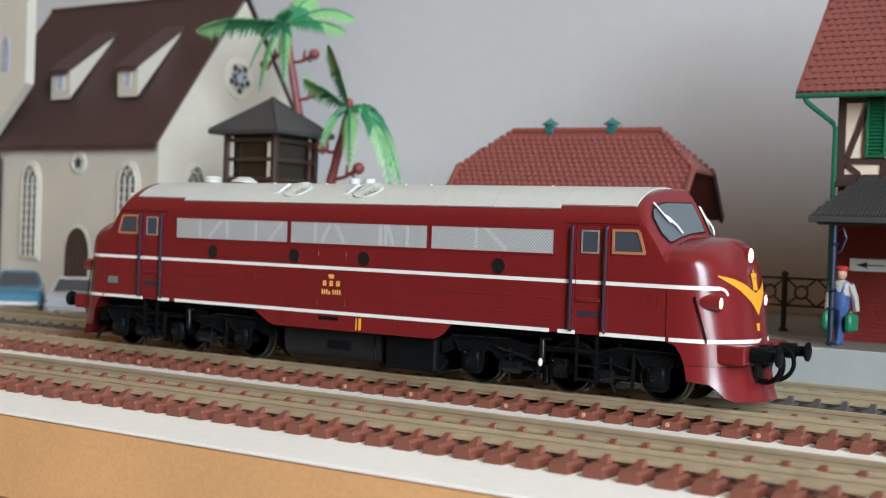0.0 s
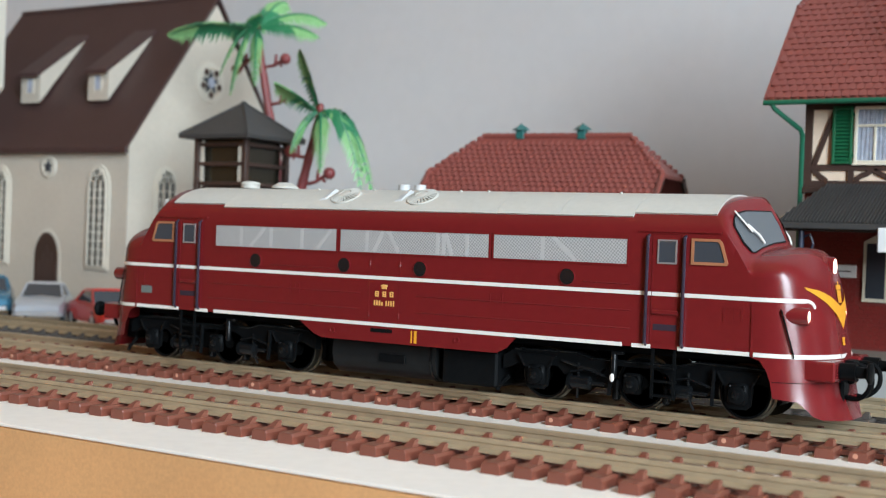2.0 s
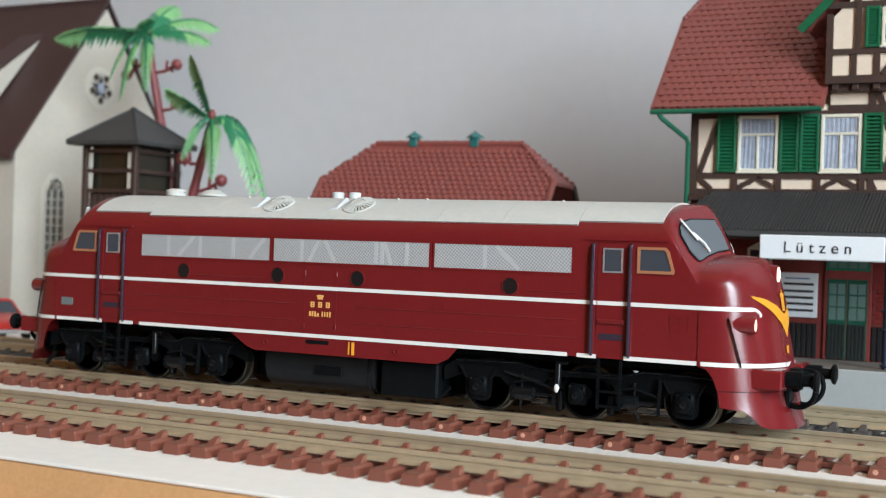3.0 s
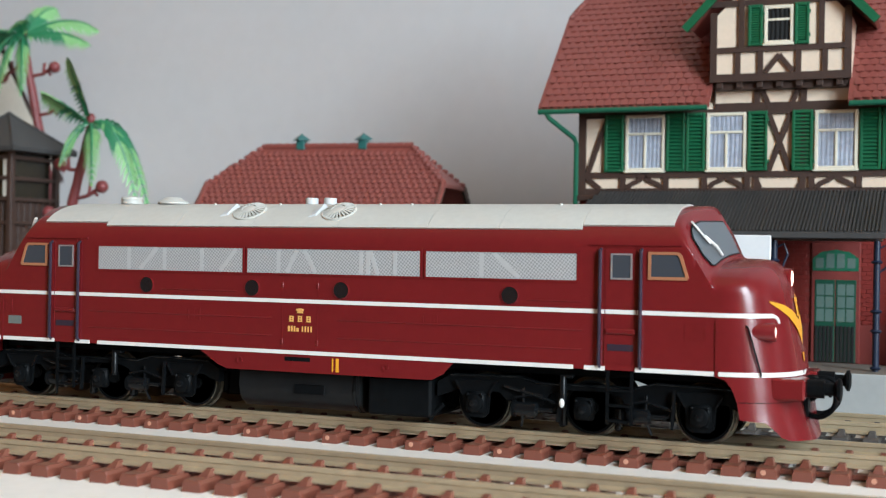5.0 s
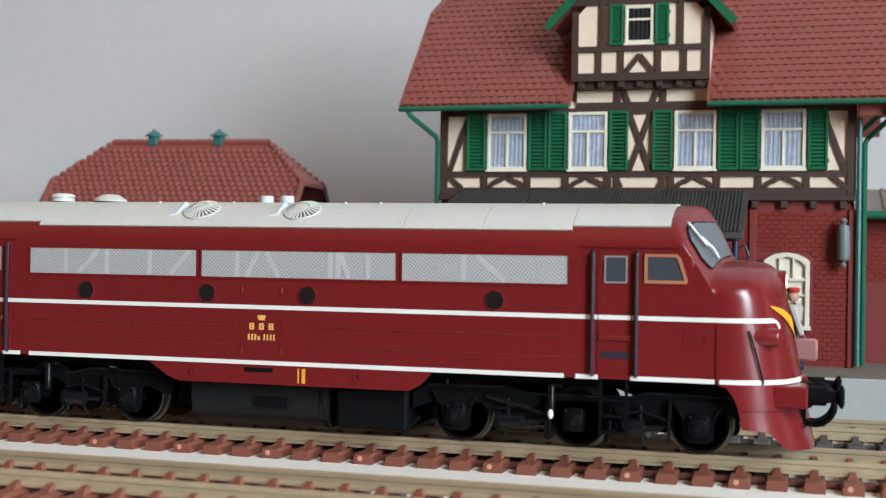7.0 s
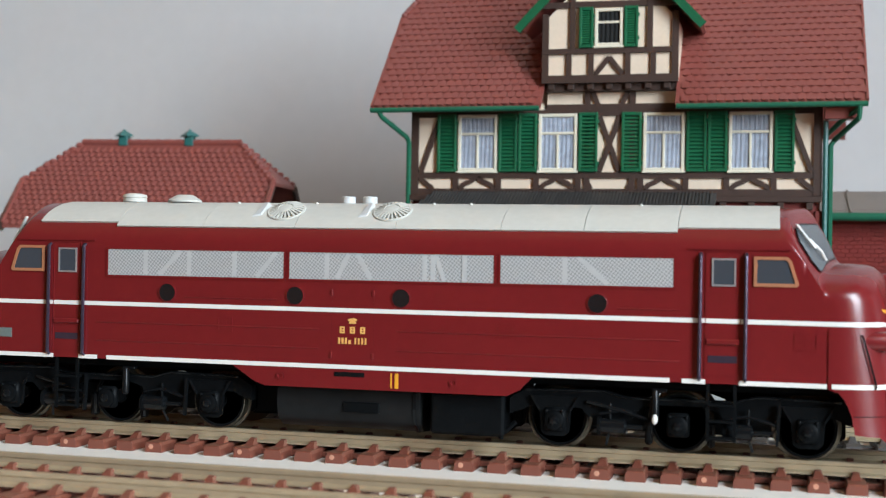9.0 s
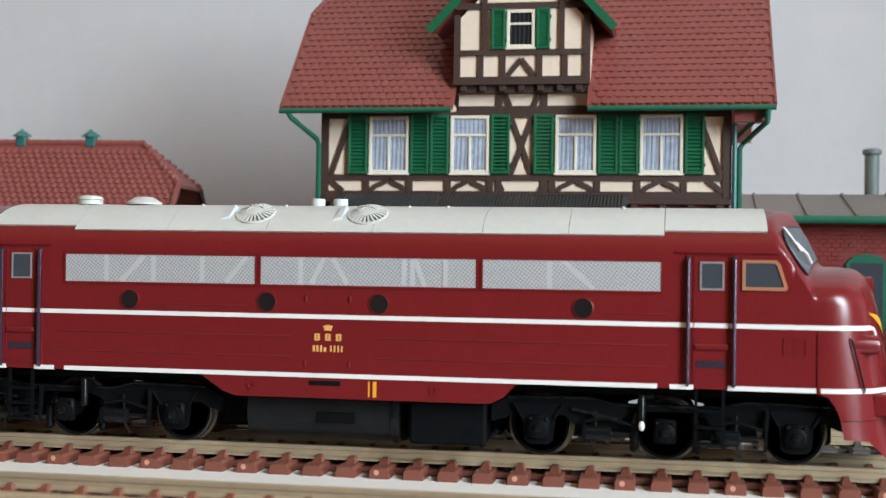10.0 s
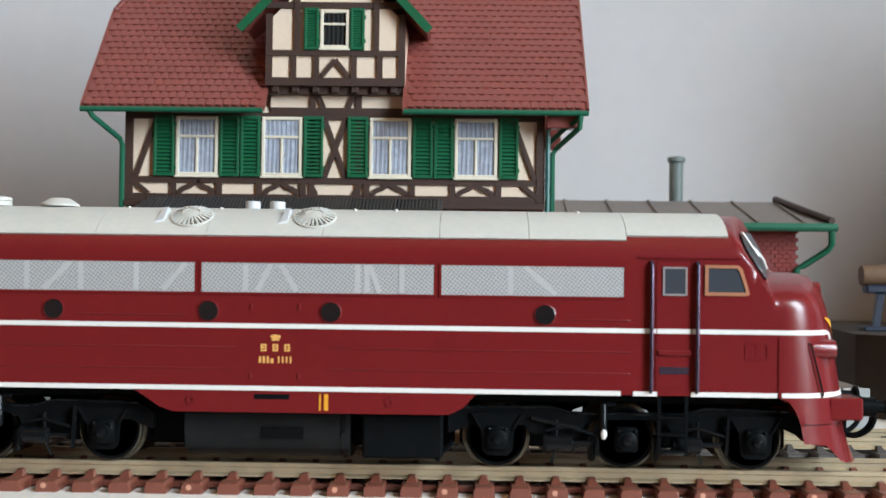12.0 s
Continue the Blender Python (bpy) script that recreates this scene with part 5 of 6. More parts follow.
# ---- canopy over the platform ----
def canopy():
    c = thing("platform_canopy", "dark grey ribbed canopy on blue posts before the station", "canopy")
    a = [(46.5, 100.6, 60.2), (126.8, 100.6, 60.2), (126.8, 75.5, 48.6), (39.5, 75.5, 48.6), (39.5, 92, 49.5)]
    g = Geo()
    low = [(x, y, z - 1.2) for x, y, z in a]
    g.add(a + low, [(0, 1, 2, 3), (0, 3, 4), (5, 8, 7, 6), (5, 9, 8)] + [(i, (i + 1) % 5, 5 + (i + 1) % 5, 5 + i) for i in range(5)])
    part("roof", g, CANOPY, c)
    x = 41.0
    while x < 126.5:
        t = max(0.0, min(1.0, (46.5 - x) / 7)) if x < 46.5 else 0.0
        part("rib", Geo().beam((x, 100.4 - 24.9 * t, 60.3 - 11.5 * t), (x, 75.3, 48.75), .42, .5, (0, -.42, .9)), CANOPY, c)
        x += 0.95
    part("fascia", Geo().box(39.5, 126.8, 75.2, 76.2, 46.8, 48.4, .2), CANOPY, c)
    for x in (45.6, 99.2, 124.6):
        p = part("post", Geo().tube([(x, 79, 13.4), (x, 79, 47.4)], .85, 10), BLUE_POST, c, "slim dark blue cast post", True)
        for z in (14.2, 23.5, 28.5, 41):
            part("collar", Geo().lathe([(1.1, -.4), (1.5, 0), (1.1, .4)], (x, 79, z), "z", 12), BLUE_POST, p, "", True)
        part("scroll", Geo().tube([(x, 79, 38), (x + 2.2, 79, 39.6), (x + 3.4, 79, 42.8), (x + 2.4, 79, 45.4), (x + .8, 79, 44.6)], .35, 6), BLUE_POST, p)
    part("tie_beam", Geo().box(41, 126, 78.2, 79.8, 46.2, 47.4, .2), TIMBER, c)
    rebase(c, 86, 88, 13.3)
    s = thing("station_sign", "white station name board hanging under the canopy edge", "sign")
    part("board", Geo().box(66.8, 99.0, 74.2, 75.0, 41.0, 47.5, .3), SIGN_WHITE, s)
    writing("station_name", "L\u00fctzen", 4.2, s, INK, (82.0, 74.1, 44.2), "black station name lettering", space=1.6)
    rebase(s, 83, 74.6, 41)


canopy()


# ---- long low shed behind the tracks ----
def goods_shed():
    s = thing("goods_shed", "small model shed with a red tiled half-hipped roof", "shed")
    w, d, zr, ze = 43.0, 27.0, 27.5, -1.0     # half length, half depth, ridge and eave heights over 50
    zc = 50
    part("walls", Geo().box(-34, 34, -20, 20, -zc, 2), TIMBER, s, "dark timber walls")
    part("gable", Geo().prism([(-20, 2), (20, 2), (0, 22)], "x", -34, 34), TIMBER, s)
    rl = 28.0
    hz = 14.0
    hy = d * (zr - hz) / (zr - ze)
    for sd in (-1, 1):
        top = [(-w, sd * d, ze), (w, sd * d, ze), (w, sd * hy, hz), (rl, 0, zr), (-rl, 0, zr), (-w, sd * hy, hz)]
        low = [(x, y, z - 1.2) for x, y, z in top]
        part("roof_slope", Geo().add(top + low, [tuple(range(6)), tuple(range(6, 12))[::-1]] + [(i, (i + 1) % 6, 6 + (i + 1) % 6, 6 + i) for i in range(6)]), ROOF_RED, s, "brick-red tiled roof slope")
    for e in (-1, 1):
        part("half_hip", Geo().add([(e * w, -hy, hz), (e * w, hy, hz), (e * rl, 0, zr), (e * w, -hy, hz - 1.2), (e * w, hy, hz - 1.2), (e * rl, 0, zr - 1.2)], [(0, 1, 2), (5, 4, 3), (0, 3, 4, 1), (1, 4, 5, 2), (2, 5, 3, 0)]), ROOF_RED, s)
        for sd in (-1, 1):
            part("barge_board", Geo().beam((e * w, sd * (d + .4), ze - 1), (e * w, sd * hy, hz - .8), .9, 3.2, (0, sd * .7, .7)), TIMBER, s)
            for i in range(9):
                p = Vector((e * w, sd * hy, hz)).lerp(Vector((e * rl, 0, zr)), (i + .5) / 9)
                part("hip_tile", Geo().ball(p, 1.25, 8, 5, (1.1, 1, .8)), ROOF_RED, s)
        part("rake_tiles", Geo().tube([(e * w, -d, ze + .3), (e * w, -hy, hz + .3)], 1.0, 8), ROOF_RED, s)
    for i in range(16):
        x = -rl + (i + .5) * 2 * rl / 16
        part("ridge_tile", Geo().tube([(x - 1.75, 0, zr + .1), (x + 1.75, 0, zr + .35)], 1.15, 8), ROOF_RED, s)
    up = Vector((0, d, zr - ze))
    L = up.length
    pl = slope_places((-w, -d - .2, ze - .1), (1, 0, 0), up, 2 * w, L * .97, 2.35, 2.3, lambda x, t: (x > (t / L - .526) * 2.0 * 15.5 and x < 2 * w - (t / L - .526) * 2.0 * 15.5), .04)
    lay(s, "roof_tile", "roof_tiles", Geo().add([(-1.0, 0, .1), (0, 0, .55), (1.0, 0, .1), (-1.0, 2.6, -.1), (0, 2.6, .1), (1.0, 2.6, -.1)], [(0, 1, 4, 3), (1, 2, 5, 4), (0, 2, 1)]), ROOF_RED, pl, 290)
    for x in (-13.2, 10.0):
        v = part("roof_vent", Geo().box(x - 1.6, x + 1.6, -1.4, 1.4, zr - 1, zr + 2.4, .3), TEAL, s, "small teal ridge ventilator")
        part("vent_cap", Geo().lathe([(3.3, 0), (3.3, .35), (1.0, 1.8), (.5, 1.9), (.5, 2.4)], (x, 0, zr + 2.3), "z", 4), TEAL, v)
    s.matrix_basis = pose(-58.0 * K, 134.0 * K, 50.5 * K, 0, 0, 6.0)
    return s


goods_shed()


# ---- low wing beside the station ----
def station_wing():
    h = thing("station_wing", "low red brick wing with a grey felt roof and green gutter", "building")
    Y0 = 120.0
    part("wall", Geo().box(154.8, 227.5, Y0 + .12, 160, 13.3, 56.5), MORTAR, h, "dark red brick wall")
    a = [(154.8, Y0 - 4.5, 55.4), (236.6, Y0 - 4.5, 55.4), (228.8, 150, 63.4), (154.8, 150, 63.4)]
    g = Geo().add(a + [(x, y, z - 1.2) for x, y, z in a], [(0, 1, 2, 3), (7, 6, 5, 4)] + [(i, (i + 1) % 4, 4 + (i + 1) % 4, 4 + i) for i in range(4)])
    part("roof", g, WING_ROOF, h, "grey-brown felt roof with raised seams")
    for i in range(6):
        x = 163 + i * 13.2
        part("seam", Geo().beam((x, Y0 - 4.5, 55.6), (x - .9 * (x - 190) / 10 * .2, 150, 63.6), .7, .6, (0, -.25, .96)), WING_ROOF, h)
    part("verge", Geo().tube([(236.4, Y0 - 4.6, 56.4), (233, Y0 + 8, 59.4), (228.8, 150, 64.4)], 1.0, 8), TIMBER, h)
    part("gutter", Geo().tube([(155, Y0 - 5.3, 54.4), (237.6, Y0 - 5.3, 54.4)], 1.25, 10), GREEN2, h, "green plastic gutter", True)
    part("downpipe", Geo().tube([(236.2, Y0 - 5.2, 54.2), (236.4, Y0 - 4.6, 49.6), (235.4, Y0 - 4, 48.0), (229.4, Y0 - 1, 43.6), (227.6, Y0 - .6, 42.6), (227.6, Y0 - .6, 14)], .95, 8), GREEN2, h, "", True)
    shape = Geo().box(0, 2.14, -.24, .3, 0, 1.10, .07)
    skip = lambda x, z: (186 < x < 199 and z < 46) or (205.5 < x < 221.5 and z < 47)
    lay(h, "brick", "bricks", shape, BRICK, brick_places(190, 227, Y0 + .15, 36, 54, 2.25, 1.2, skip), 250)
    lay(h, "brick", "bricks", shape, BRICK, brick_places(155, 189, Y0 + .15, 36, 54, 2.25, 1.2, skip) + brick_places(199, 227, Y0 + .15, 14, 36, 2.25, 1.2, skip), 0)
    aw = part("arched_window", Geo().prism([(187, 24), (198, 24), (198, 42.5), (196, 44.4), (192.5, 45.2), (189, 44.4), (187, 42.5)], "y", Y0 - .8, Y0 + .3), GREEN2, h, "dark green arched window")
    part("pane", Geo().box(188.2, 196.8, Y0 - .9, Y0 - .75, 25, 42.5), DARK_GLASS, aw)
    ad = part("arched_window", Geo().prism([(206.6, 15.2), (220.6, 15.2), (220.6, 41.6), (218, 43.5), (213.6, 44.3), (209, 43.5), (206.6, 41.6)], "y", Y0 - .9, Y0 + .3), WINDOW_WHITE, h, "ivory arched window with many panes")
    for x0, x1 in ((207.8, 211.0), (211.6, 215.6), (216.2, 219.4)):
        for z0, z1 in ((17, 24), (24.8, 31), (31.8, 37), (37.8, 41.4)):
            part("pane", Geo().box(x0, x1, Y0 - .98, Y0 - .88, z0, z1), WINDOW_WHITE, ad)
    fl = part("flue", Geo().lathe([(2.2, 60), (2.2, 76), (2.9, 76.4), (2.9, 77.6), (2.0, 78)], (199.4, 158, 0), "z", 14), PIPE_GREY, h, "grey-green flue pipe", True)
    rebase(h, 195, 140, 13.3)


station_wing()


# ---- church ----
def arch_outline(x, z0, z1, w, n=6):
    """A pointed arch: foot z0, tip z1, half width w."""
    sp = z1 - w * 1.5
    left = [(x - w + w * (1 - math.cos(t)), sp + (z1 - sp) * math.sin(t)) for t in steps(0, math.pi / 2, n)]
    right = [(2 * x - a, b) for a, b in left[::-1][1:]]
    return [(x + w, z0), (x - w, z0)] + left + right


def tracery_window(parent, x, z0, z1, w, y, face="y"):
    def sw(g):
        if face == "x":
            g.v = [(y - (b - y), a, c) for a, b, c in g.v]
        return g
    s = part("window_surround", sw(Geo().prism(arch_outline(x, z0 - 1.5, z1 + 2.0, w + 1.7), "y", y - .8, y + .2)), CHURCH_WHITE, parent, "pale moulded surround")
    part("pane", sw(Geo().prism(arch_outline(x, z0, z1, w), "y", y - .95, y - .78)), CHURCH_PANE, s)
    for dx in (-w / 3, w / 3):
        part("mullion", sw(Geo().box(x + dx - .35, x + dx + .35, y - 1.5, y - .9, z0, z1 - w * .9)), CHURCH_WHITE, s)
    k = int((z1 - z0) / 4.2)
    for i in range(1, k):
        z = z0 + (z1 - z0 - w) * i / k
        part("glazing_bar", sw(Geo().box(x - w, x + w, y - 1.35, y - .9, z - .25, z + .25)), CHURCH_WHITE, s)
    ol = arch_outline(x, z0, z1, w)
    g = Geo()
    for p, q in zip(ol, ol[1:] + ol[:1]):
        g.beam((p[0], y - 1.2, p[1]), (q[0], y - 1.2, q[1]), .7, .9, (0, 1, 0))
    part("frame", sw(g), CHURCH_WHITE, s)
    for dx, dz in ((-w * .42, -w * .75), (w * .42, -w * .75), (0, -w * .25)):
        part("rosette", sw(Geo().lathe([(w * .3, -.3), (w * .3, .3), (w * .2, .3), (w * .2, -.3)], (x + dx, y - 1.2, z1 + dz), "y", 12)), CHURCH_WHITE, s)


def star_medallion(parent, x, z, r, y, face="y"):
    def sw(g):
        if face == "x":
            g.v = [(y - (b - y), a, c) for a, b, c in g.v]
        return g
    m = part("medallion", sw(Geo().lathe([(r * 1.7, .2), (r * 1.65, -.6), (r * 1.2, -.9), (r * 1.1, -.3)], (x, y, z), "y", 26)), CHURCH_WHITE, parent, "round star window in a pale ring")
    pts = [(x + (r if i % 2 == 0 else r * .45) * math.sin(i * math.pi / 5), z + (r if i % 2 == 0 else r * .45) * math.cos(i * math.pi / 5)) for i in range(10)]
    part("star", sw(Geo().prism(pts, "y", y - 1.0, y - .4)), DARK_GLASS, m)
    if r > 4:
        part("star_glass", sw(Geo().lathe([(r * .45, -1.1), (r * .4, -1.2)], (x, y, z), "y", 12)), CURTAIN, m)
        for i in range(5):
            a = (i + .5) * 2 * math.pi / 5
            part("lobe", sw(Geo().lathe([(r * .3, -1.05), (r * .25, -.8)], (x + r * math.sin(a), y, z + r * math.cos(a)), "y", 10)), TIMBER, m)


def church():
    c = thing("church", "cream model church with a steep dark brown roof", "church")
    Y0, Y1, X1, X0, ZE, ZR = 120.0, 224.0, -253.0, -385.0, 76.0, 147.0
    ym = (Y0 + Y1) / 2
    part("nave_wall", Geo().prism([(Y0, 0), (Y1, 0), (Y1, ZE), (ym, ZR - 3), (Y0, ZE)], "x", X0, X1), CHURCH, c, "cream nave walls and gables")
    for sd in (-1, 1):
        f = lambda x, t, o=0: (x, ym + sd * (54.5 * (1 - t)), ZE - 3.0 + (ZR - ZE + 3) * t + o)
        a = [f(X0 - 1, 0), f(X1 + .8, 0), f(X1 + .8, 1), f(X0 - 1, 1)]
        part("roof_slope", Geo().add([(x, y, z + 1.8) for x, y, z in a] + a, [(0, 1, 2, 3), (7, 6, 5, 4)] + [(i, (i + 1) % 4, 4 + (i + 1) % 4, 4 + i) for i in range(4)]), CHURCH_ROOF, c, "steep dark brown roof slope")
        for i in range(1, 60):
            p, q = f(X0 - .8, i / 60, 1.82), f(X1 + .6, i / 60, 1.82)
            part("roof_lath", Geo().beam(p, q, .5, .14, (0, sd * .8, .6)), CHURCH_ROOF, c)
        part("eave_board", Geo().box(X0 - 1, X1 + .9, *sorted((ym + sd * 53.4, ym + sd * 55.0)), ZE - 4.0, ZE - 1.2, .2), CHURCH_ROOF, c)
    part("ridge_cap", Geo().box(X0 - 1, X1 + .8, ym - 1.2, ym + 1.2, ZR + .6, ZR + 2.4, .3), CHURCH_ROOF, c)
    for x in (-334.0, -270.2):
        tracery_window(c, x, 23.0, 65.2, 5.2, Y0)
    star_medallion(c, -302.4, 66.2, 3.0, Y0)
    dr = part("church_door", Geo().prism(arch_outline(-302, 0, 37, 7.6), "y", Y0 - .5, Y0 + .3), TIMBER, c, "dark pointed-arch door")
    for i in range(5):
        part("door_board", Geo().box(-308.4 + i * 2.7, -306.2 + i * 2.7, Y0 - .8, Y0 - .4, .5, 24 + (4 if i in (1, 3) else 7 if i == 2 else 0), .1), TIMBER, dr)
    part("door_surround", Geo().prism(arch_outline(-302, 0, 38.6, 8.8), "y", Y0 - .3, Y0 + .2), CHURCH_WHITE, c)
    part("downpipe", Geo().tube([(-355.5, Y0 - 5, ZE - 3), (-355, Y0 - 1.2, ZE - 9), (-355, Y0 - 1.2, 0)], 1.1, 8), TIMBER, c, "", True)
    tracery_window(c, 142.0, 23.0, 66.0, 5.6, X1, "x")
    tracery_window(c, 202.0, 23.0, 66.0, 5.6, X1, "x")
    star_medallion(c, 168.5, 108.0, 5.6, X1, "x")
    # roof dormers with sloping cheeks
    for x, y, z in ((-329.5, 137.0, 105.6), (-285.0, 137.0, 105.6)):
        d = part("roof_dormer", Geo().prism([(y - 6.0, z - 9.0), (y - 6.0, z + 4.2), (y + 20.5, z + 24.0), (y + 16, z + 18)], "x", x - 6.4, x + 6.4), CHURCH, c, "small cream dormer with a sloping brown roof")
        a, b = (y - 8.2, z + 2.6), (y + 22, z + 25.2)
        part("dormer_roof", Geo().prism([a, (a[0] + .3, a[1] + 2.0), (b[0], b[1] + 1.6), b], "x", x - 6.9, x + 6.7), CHURCH_ROOF, d)
        part("pane", Geo().box(x - 1.9, x + 1.9, y - 6.25, y - 5.9, z - 4.2, z + 2.0), CURTAIN, d)
        part("window_frame", Geo().box(x - 2.5, x - 1.8, y - 6.5, y - 5.9, z - 4.8, z + 2.6).box(x + 1.8, x + 2.5, y - 6.5, y - 5.9, z - 4.8, z + 2.6), CHURCH_WHITE, d)
    tw = part("tower", Geo().prism([(-430, 0), (-356, 0), (-356, 77), (-331, 102), (-331, 240), (-430, 240)], "y", 112, 117), CHURCH_WHITE, c, "plain cream square tower")
    for x in (-345, -354):
        part("louvre_window", Geo().prism(arch_outline(x, 108, 124, 2.4), "y", 111.6, 112.1), CURTAIN, tw)
    rebase(c, -305, 172, 0)


church()


# ---- timber pavilion on posts ----
def pavilion():
    p = thing("timber_pavilion", "dark brown timber lookout pavilion with a hipped grey roof", "pavilion")
    cx, cy, r, b = -182.8, 111.5, 17.4, 12.0
    prof = [(cx - r, cy - r), (cx + r, cy - r), (cx + r, cy + r), (cx - r, cy + r)]
    g = Geo().add([(x, y, 77.0) for x, y in prof] + [(cx, cy, 90.6)] + [(x, y, 75.6) for x, y in prof], [(0, 1, 4), (1, 2, 4), (2, 3, 4), (3, 0, 4), (8, 7, 6, 5)] + [(i, 5 + i, 5 + (i + 1) % 4, (i + 1) % 4) for i in range(4)])
    part("roof", g, CANOPY, p, "dark grey hipped roof")
    for x, y in prof:
        part("hip_roll", Geo().tube([(x, y, 77.1), (cx, cy, 90.8)], .5, 6), CANOPY, p)
    part("finial", Geo().lathe([(1.5, 0), (1.2, .8), (.3, 1.2)], (cx, cy, 90.2), "z", 10), CANOPY, p)
    part("core", Geo().box(cx - b + 1.7, cx + b - 1.7, cy - b + 1.7, cy + b - 1.7, 0, 75.7), TINTED, p, "dark tinted glazing")
    for x in (-b, b):
        for y in (-b, b):
            part("post", Geo().box(cx + x - 1.1, cx + x + 1.1, cy + y - 1.1, cy + y + 1.1, 0, 76, .2), TIMBER, p)
    for s in (-1, 1):
        for z in (73.5, 66.0, 58.5, 50):
            part("rail", Geo().box(cx - b, cx + b, cy + s * b - .7, cy + s * b + .7, z - .7, z + .7, .1), TIMBER, p)
            part("rail", Geo().box(cx + s * b - .7, cx + s * b + .7, cy - b, cy + b, z - .7, z + .7, .1), TIMBER, p)
        for i in range(7):
            t = -b + 3 + i * 3.1
            part("board", Geo().box(cx + t - 1.3, cx + t + 1.3, *sorted((cy + s * (b - 1.5), cy + s * (b - .6))), 0, 57.5, .15), TIMBER, p)
            part("board", Geo().box(*sorted((cx + s * (b - 1.5), cx + s * (b - .6))), cy + t - 1.3, cy + t + 1.3, 0, 57.5, .15), TIMBER, p)
    for x, y in ((-b + 2.6, -b - .2), (b - 2.4, -b - .2)):
        for z in (62.3, 69.8):
            part("pane", Geo().box(cx + x - .8, cx + x + .8, cy + y - .3, cy + y + .1, z - 2.9, z + 2.9), CHURCH_WHITE, p)
    rebase(p, cx, cy, 0)


pavilion()


# ---- plastic palms ----
def frond(root, heading, rise, droop, length, pale):
    """One stiff plastic frond: an arched rib with leaflets hanging on both sides."""
    g = Geo()
    h = Vector((math.cos(heading), math.sin(heading), 0))
    side = Vector((-h.y, h.x, 0))
    pts = []
    for i in range(19):
        t = i / 18
        pts.append(Vector(root) + h * length * (t - .12 * t * t) + Vector((0, 0, length * (rise * t - droop * t * t))))
    arc = sum((q - p).length for p, q in zip(pts, pts[1:]))
    g.slot = 0
    g.tube(pts, [.75 - .5 * i / 18 for i in range(19)], 5)
    for i in range(1, 19):
        t = i / 18
        w = min(max(length, 24), 30) * .29 * (math.sin(math.pi * min(1, t * .92 + .06)) ** .6) * random.uniform(.85, 1.1)
        d = (pts[i] - pts[i - 1]).normalized()
        for s in (-1, 1):
            over = side * .8 + d.cross(side) * .55
            out = (over * s * .8 + d * .75 + Vector((0, 0, -.4))).normalized()
            q = pts[i]
            a, b = q - d * arc * .030, q + d * arc * .034
            m = q + out * w * .55 + Vector((0, 0, .4))
            e = q + out * w + Vector((0, 0, -w * .18))
            g.slot = 1 if (t > pale or random.random() < .12) else 0
            k = Vector((0, 0, -.22))
            g.add([a, b, m + d * arc * .030, e, m - d * arc * .024, q + k, m + k], [(0, 1, 2, 4), (4, 2, 3), (0, 4, 3, 6, 5), (1, 5, 6, 3, 2)])
    return g


def palm(label, base, top, bend, fronds, fruit):
    p = thing("model_palm", label, "palm tree")
    b, t = Vector(base), Vector(top)
    path = []
    for i in range(17):
        s = i / 16
        path.append(b.lerp(t, s) + Vector((bend * math.sin(math.pi * s), 0, 0)))
    part("trunk", Geo().tube(path, [2.6 - 1.3 * i / 16 + (.22 if i % 2 else 0) for i in range(17)], 9), TRUNK, p, "ringed red-brown plastic trunk", True)
    for hd, rise, droop, ln, pale in fronds:
        part("frond", frond(top, radians(hd), rise, droop, ln, pale), [LEAF, LEAF_PALE], p, "green plastic frond with paler tips", fix=False)
    for s, dx, dz in fruit:
        q = path[int(s * 16)]
        e = q + Vector((dx, 0, dz))
        f = part("fruit_stalk", Geo().tube([q, q.lerp(e, .5) + Vector((0, 0, -1)), e], .7, 6).tube([q.lerp(e, .55) + Vector((0, 0, -1)), q.lerp(e, .6) + Vector((0, 0, 3.2))], .6, 6).tube([q.lerp(e, .7), q.lerp(e, .85) + Vector((0, 0, -2.4))], .6, 6), TRUNK, p, "", True)
        part("fruit", Geo().ball(e, 2.3, 12, 8), TRUNK, f, "", True)
    part("bud", Geo().ball(t + Vector((0, 0, 2)), 1.6, 10, 7, (1, 1, 1.3)), TRUNK, p, "", True)
    rebase(p, *base)


palm("tall bright green plastic palm with a red-brown trunk", (-169.5, 137, 0), (-199.4, 137, 124.0), 0.0,
     [(208, .24, .30, 41, .65), (285, .12, 1.25, 25, .45), (310, .1, 1.2, 22, .4), (262, .15, 1.1, 21, .5), (100, 1.1, .5, 27, .4), (48, .8, .62, 32, .25), (22, .34, .42, 29, .5), (190, .55, .6, 17, .6), (300, .75, .6, 17, .4)],
     [(.88, 12, 3), (.80, 11.5, 3), (.94, -12, -8)])
palm("short bright green plastic palm with a bent red-brown trunk", (-166.0, 108, 0), (-142.8, 108, 85.2), 0.0,
     [(205, 2.9, .5, 9.5, .5), (208, .75, .2, 19, .45), (22, .60, 1.85, 24, .6), (8, .55, 1.9, 21, .5), (40, .4, 1.5, 19, .5), (-50, .15, 1.35, 18, .3), (230, .1, 1.3, 12, .4)],
     [(.70, 12.5, 4.5), (.62, -8, 6), (.84, -9, 2)])


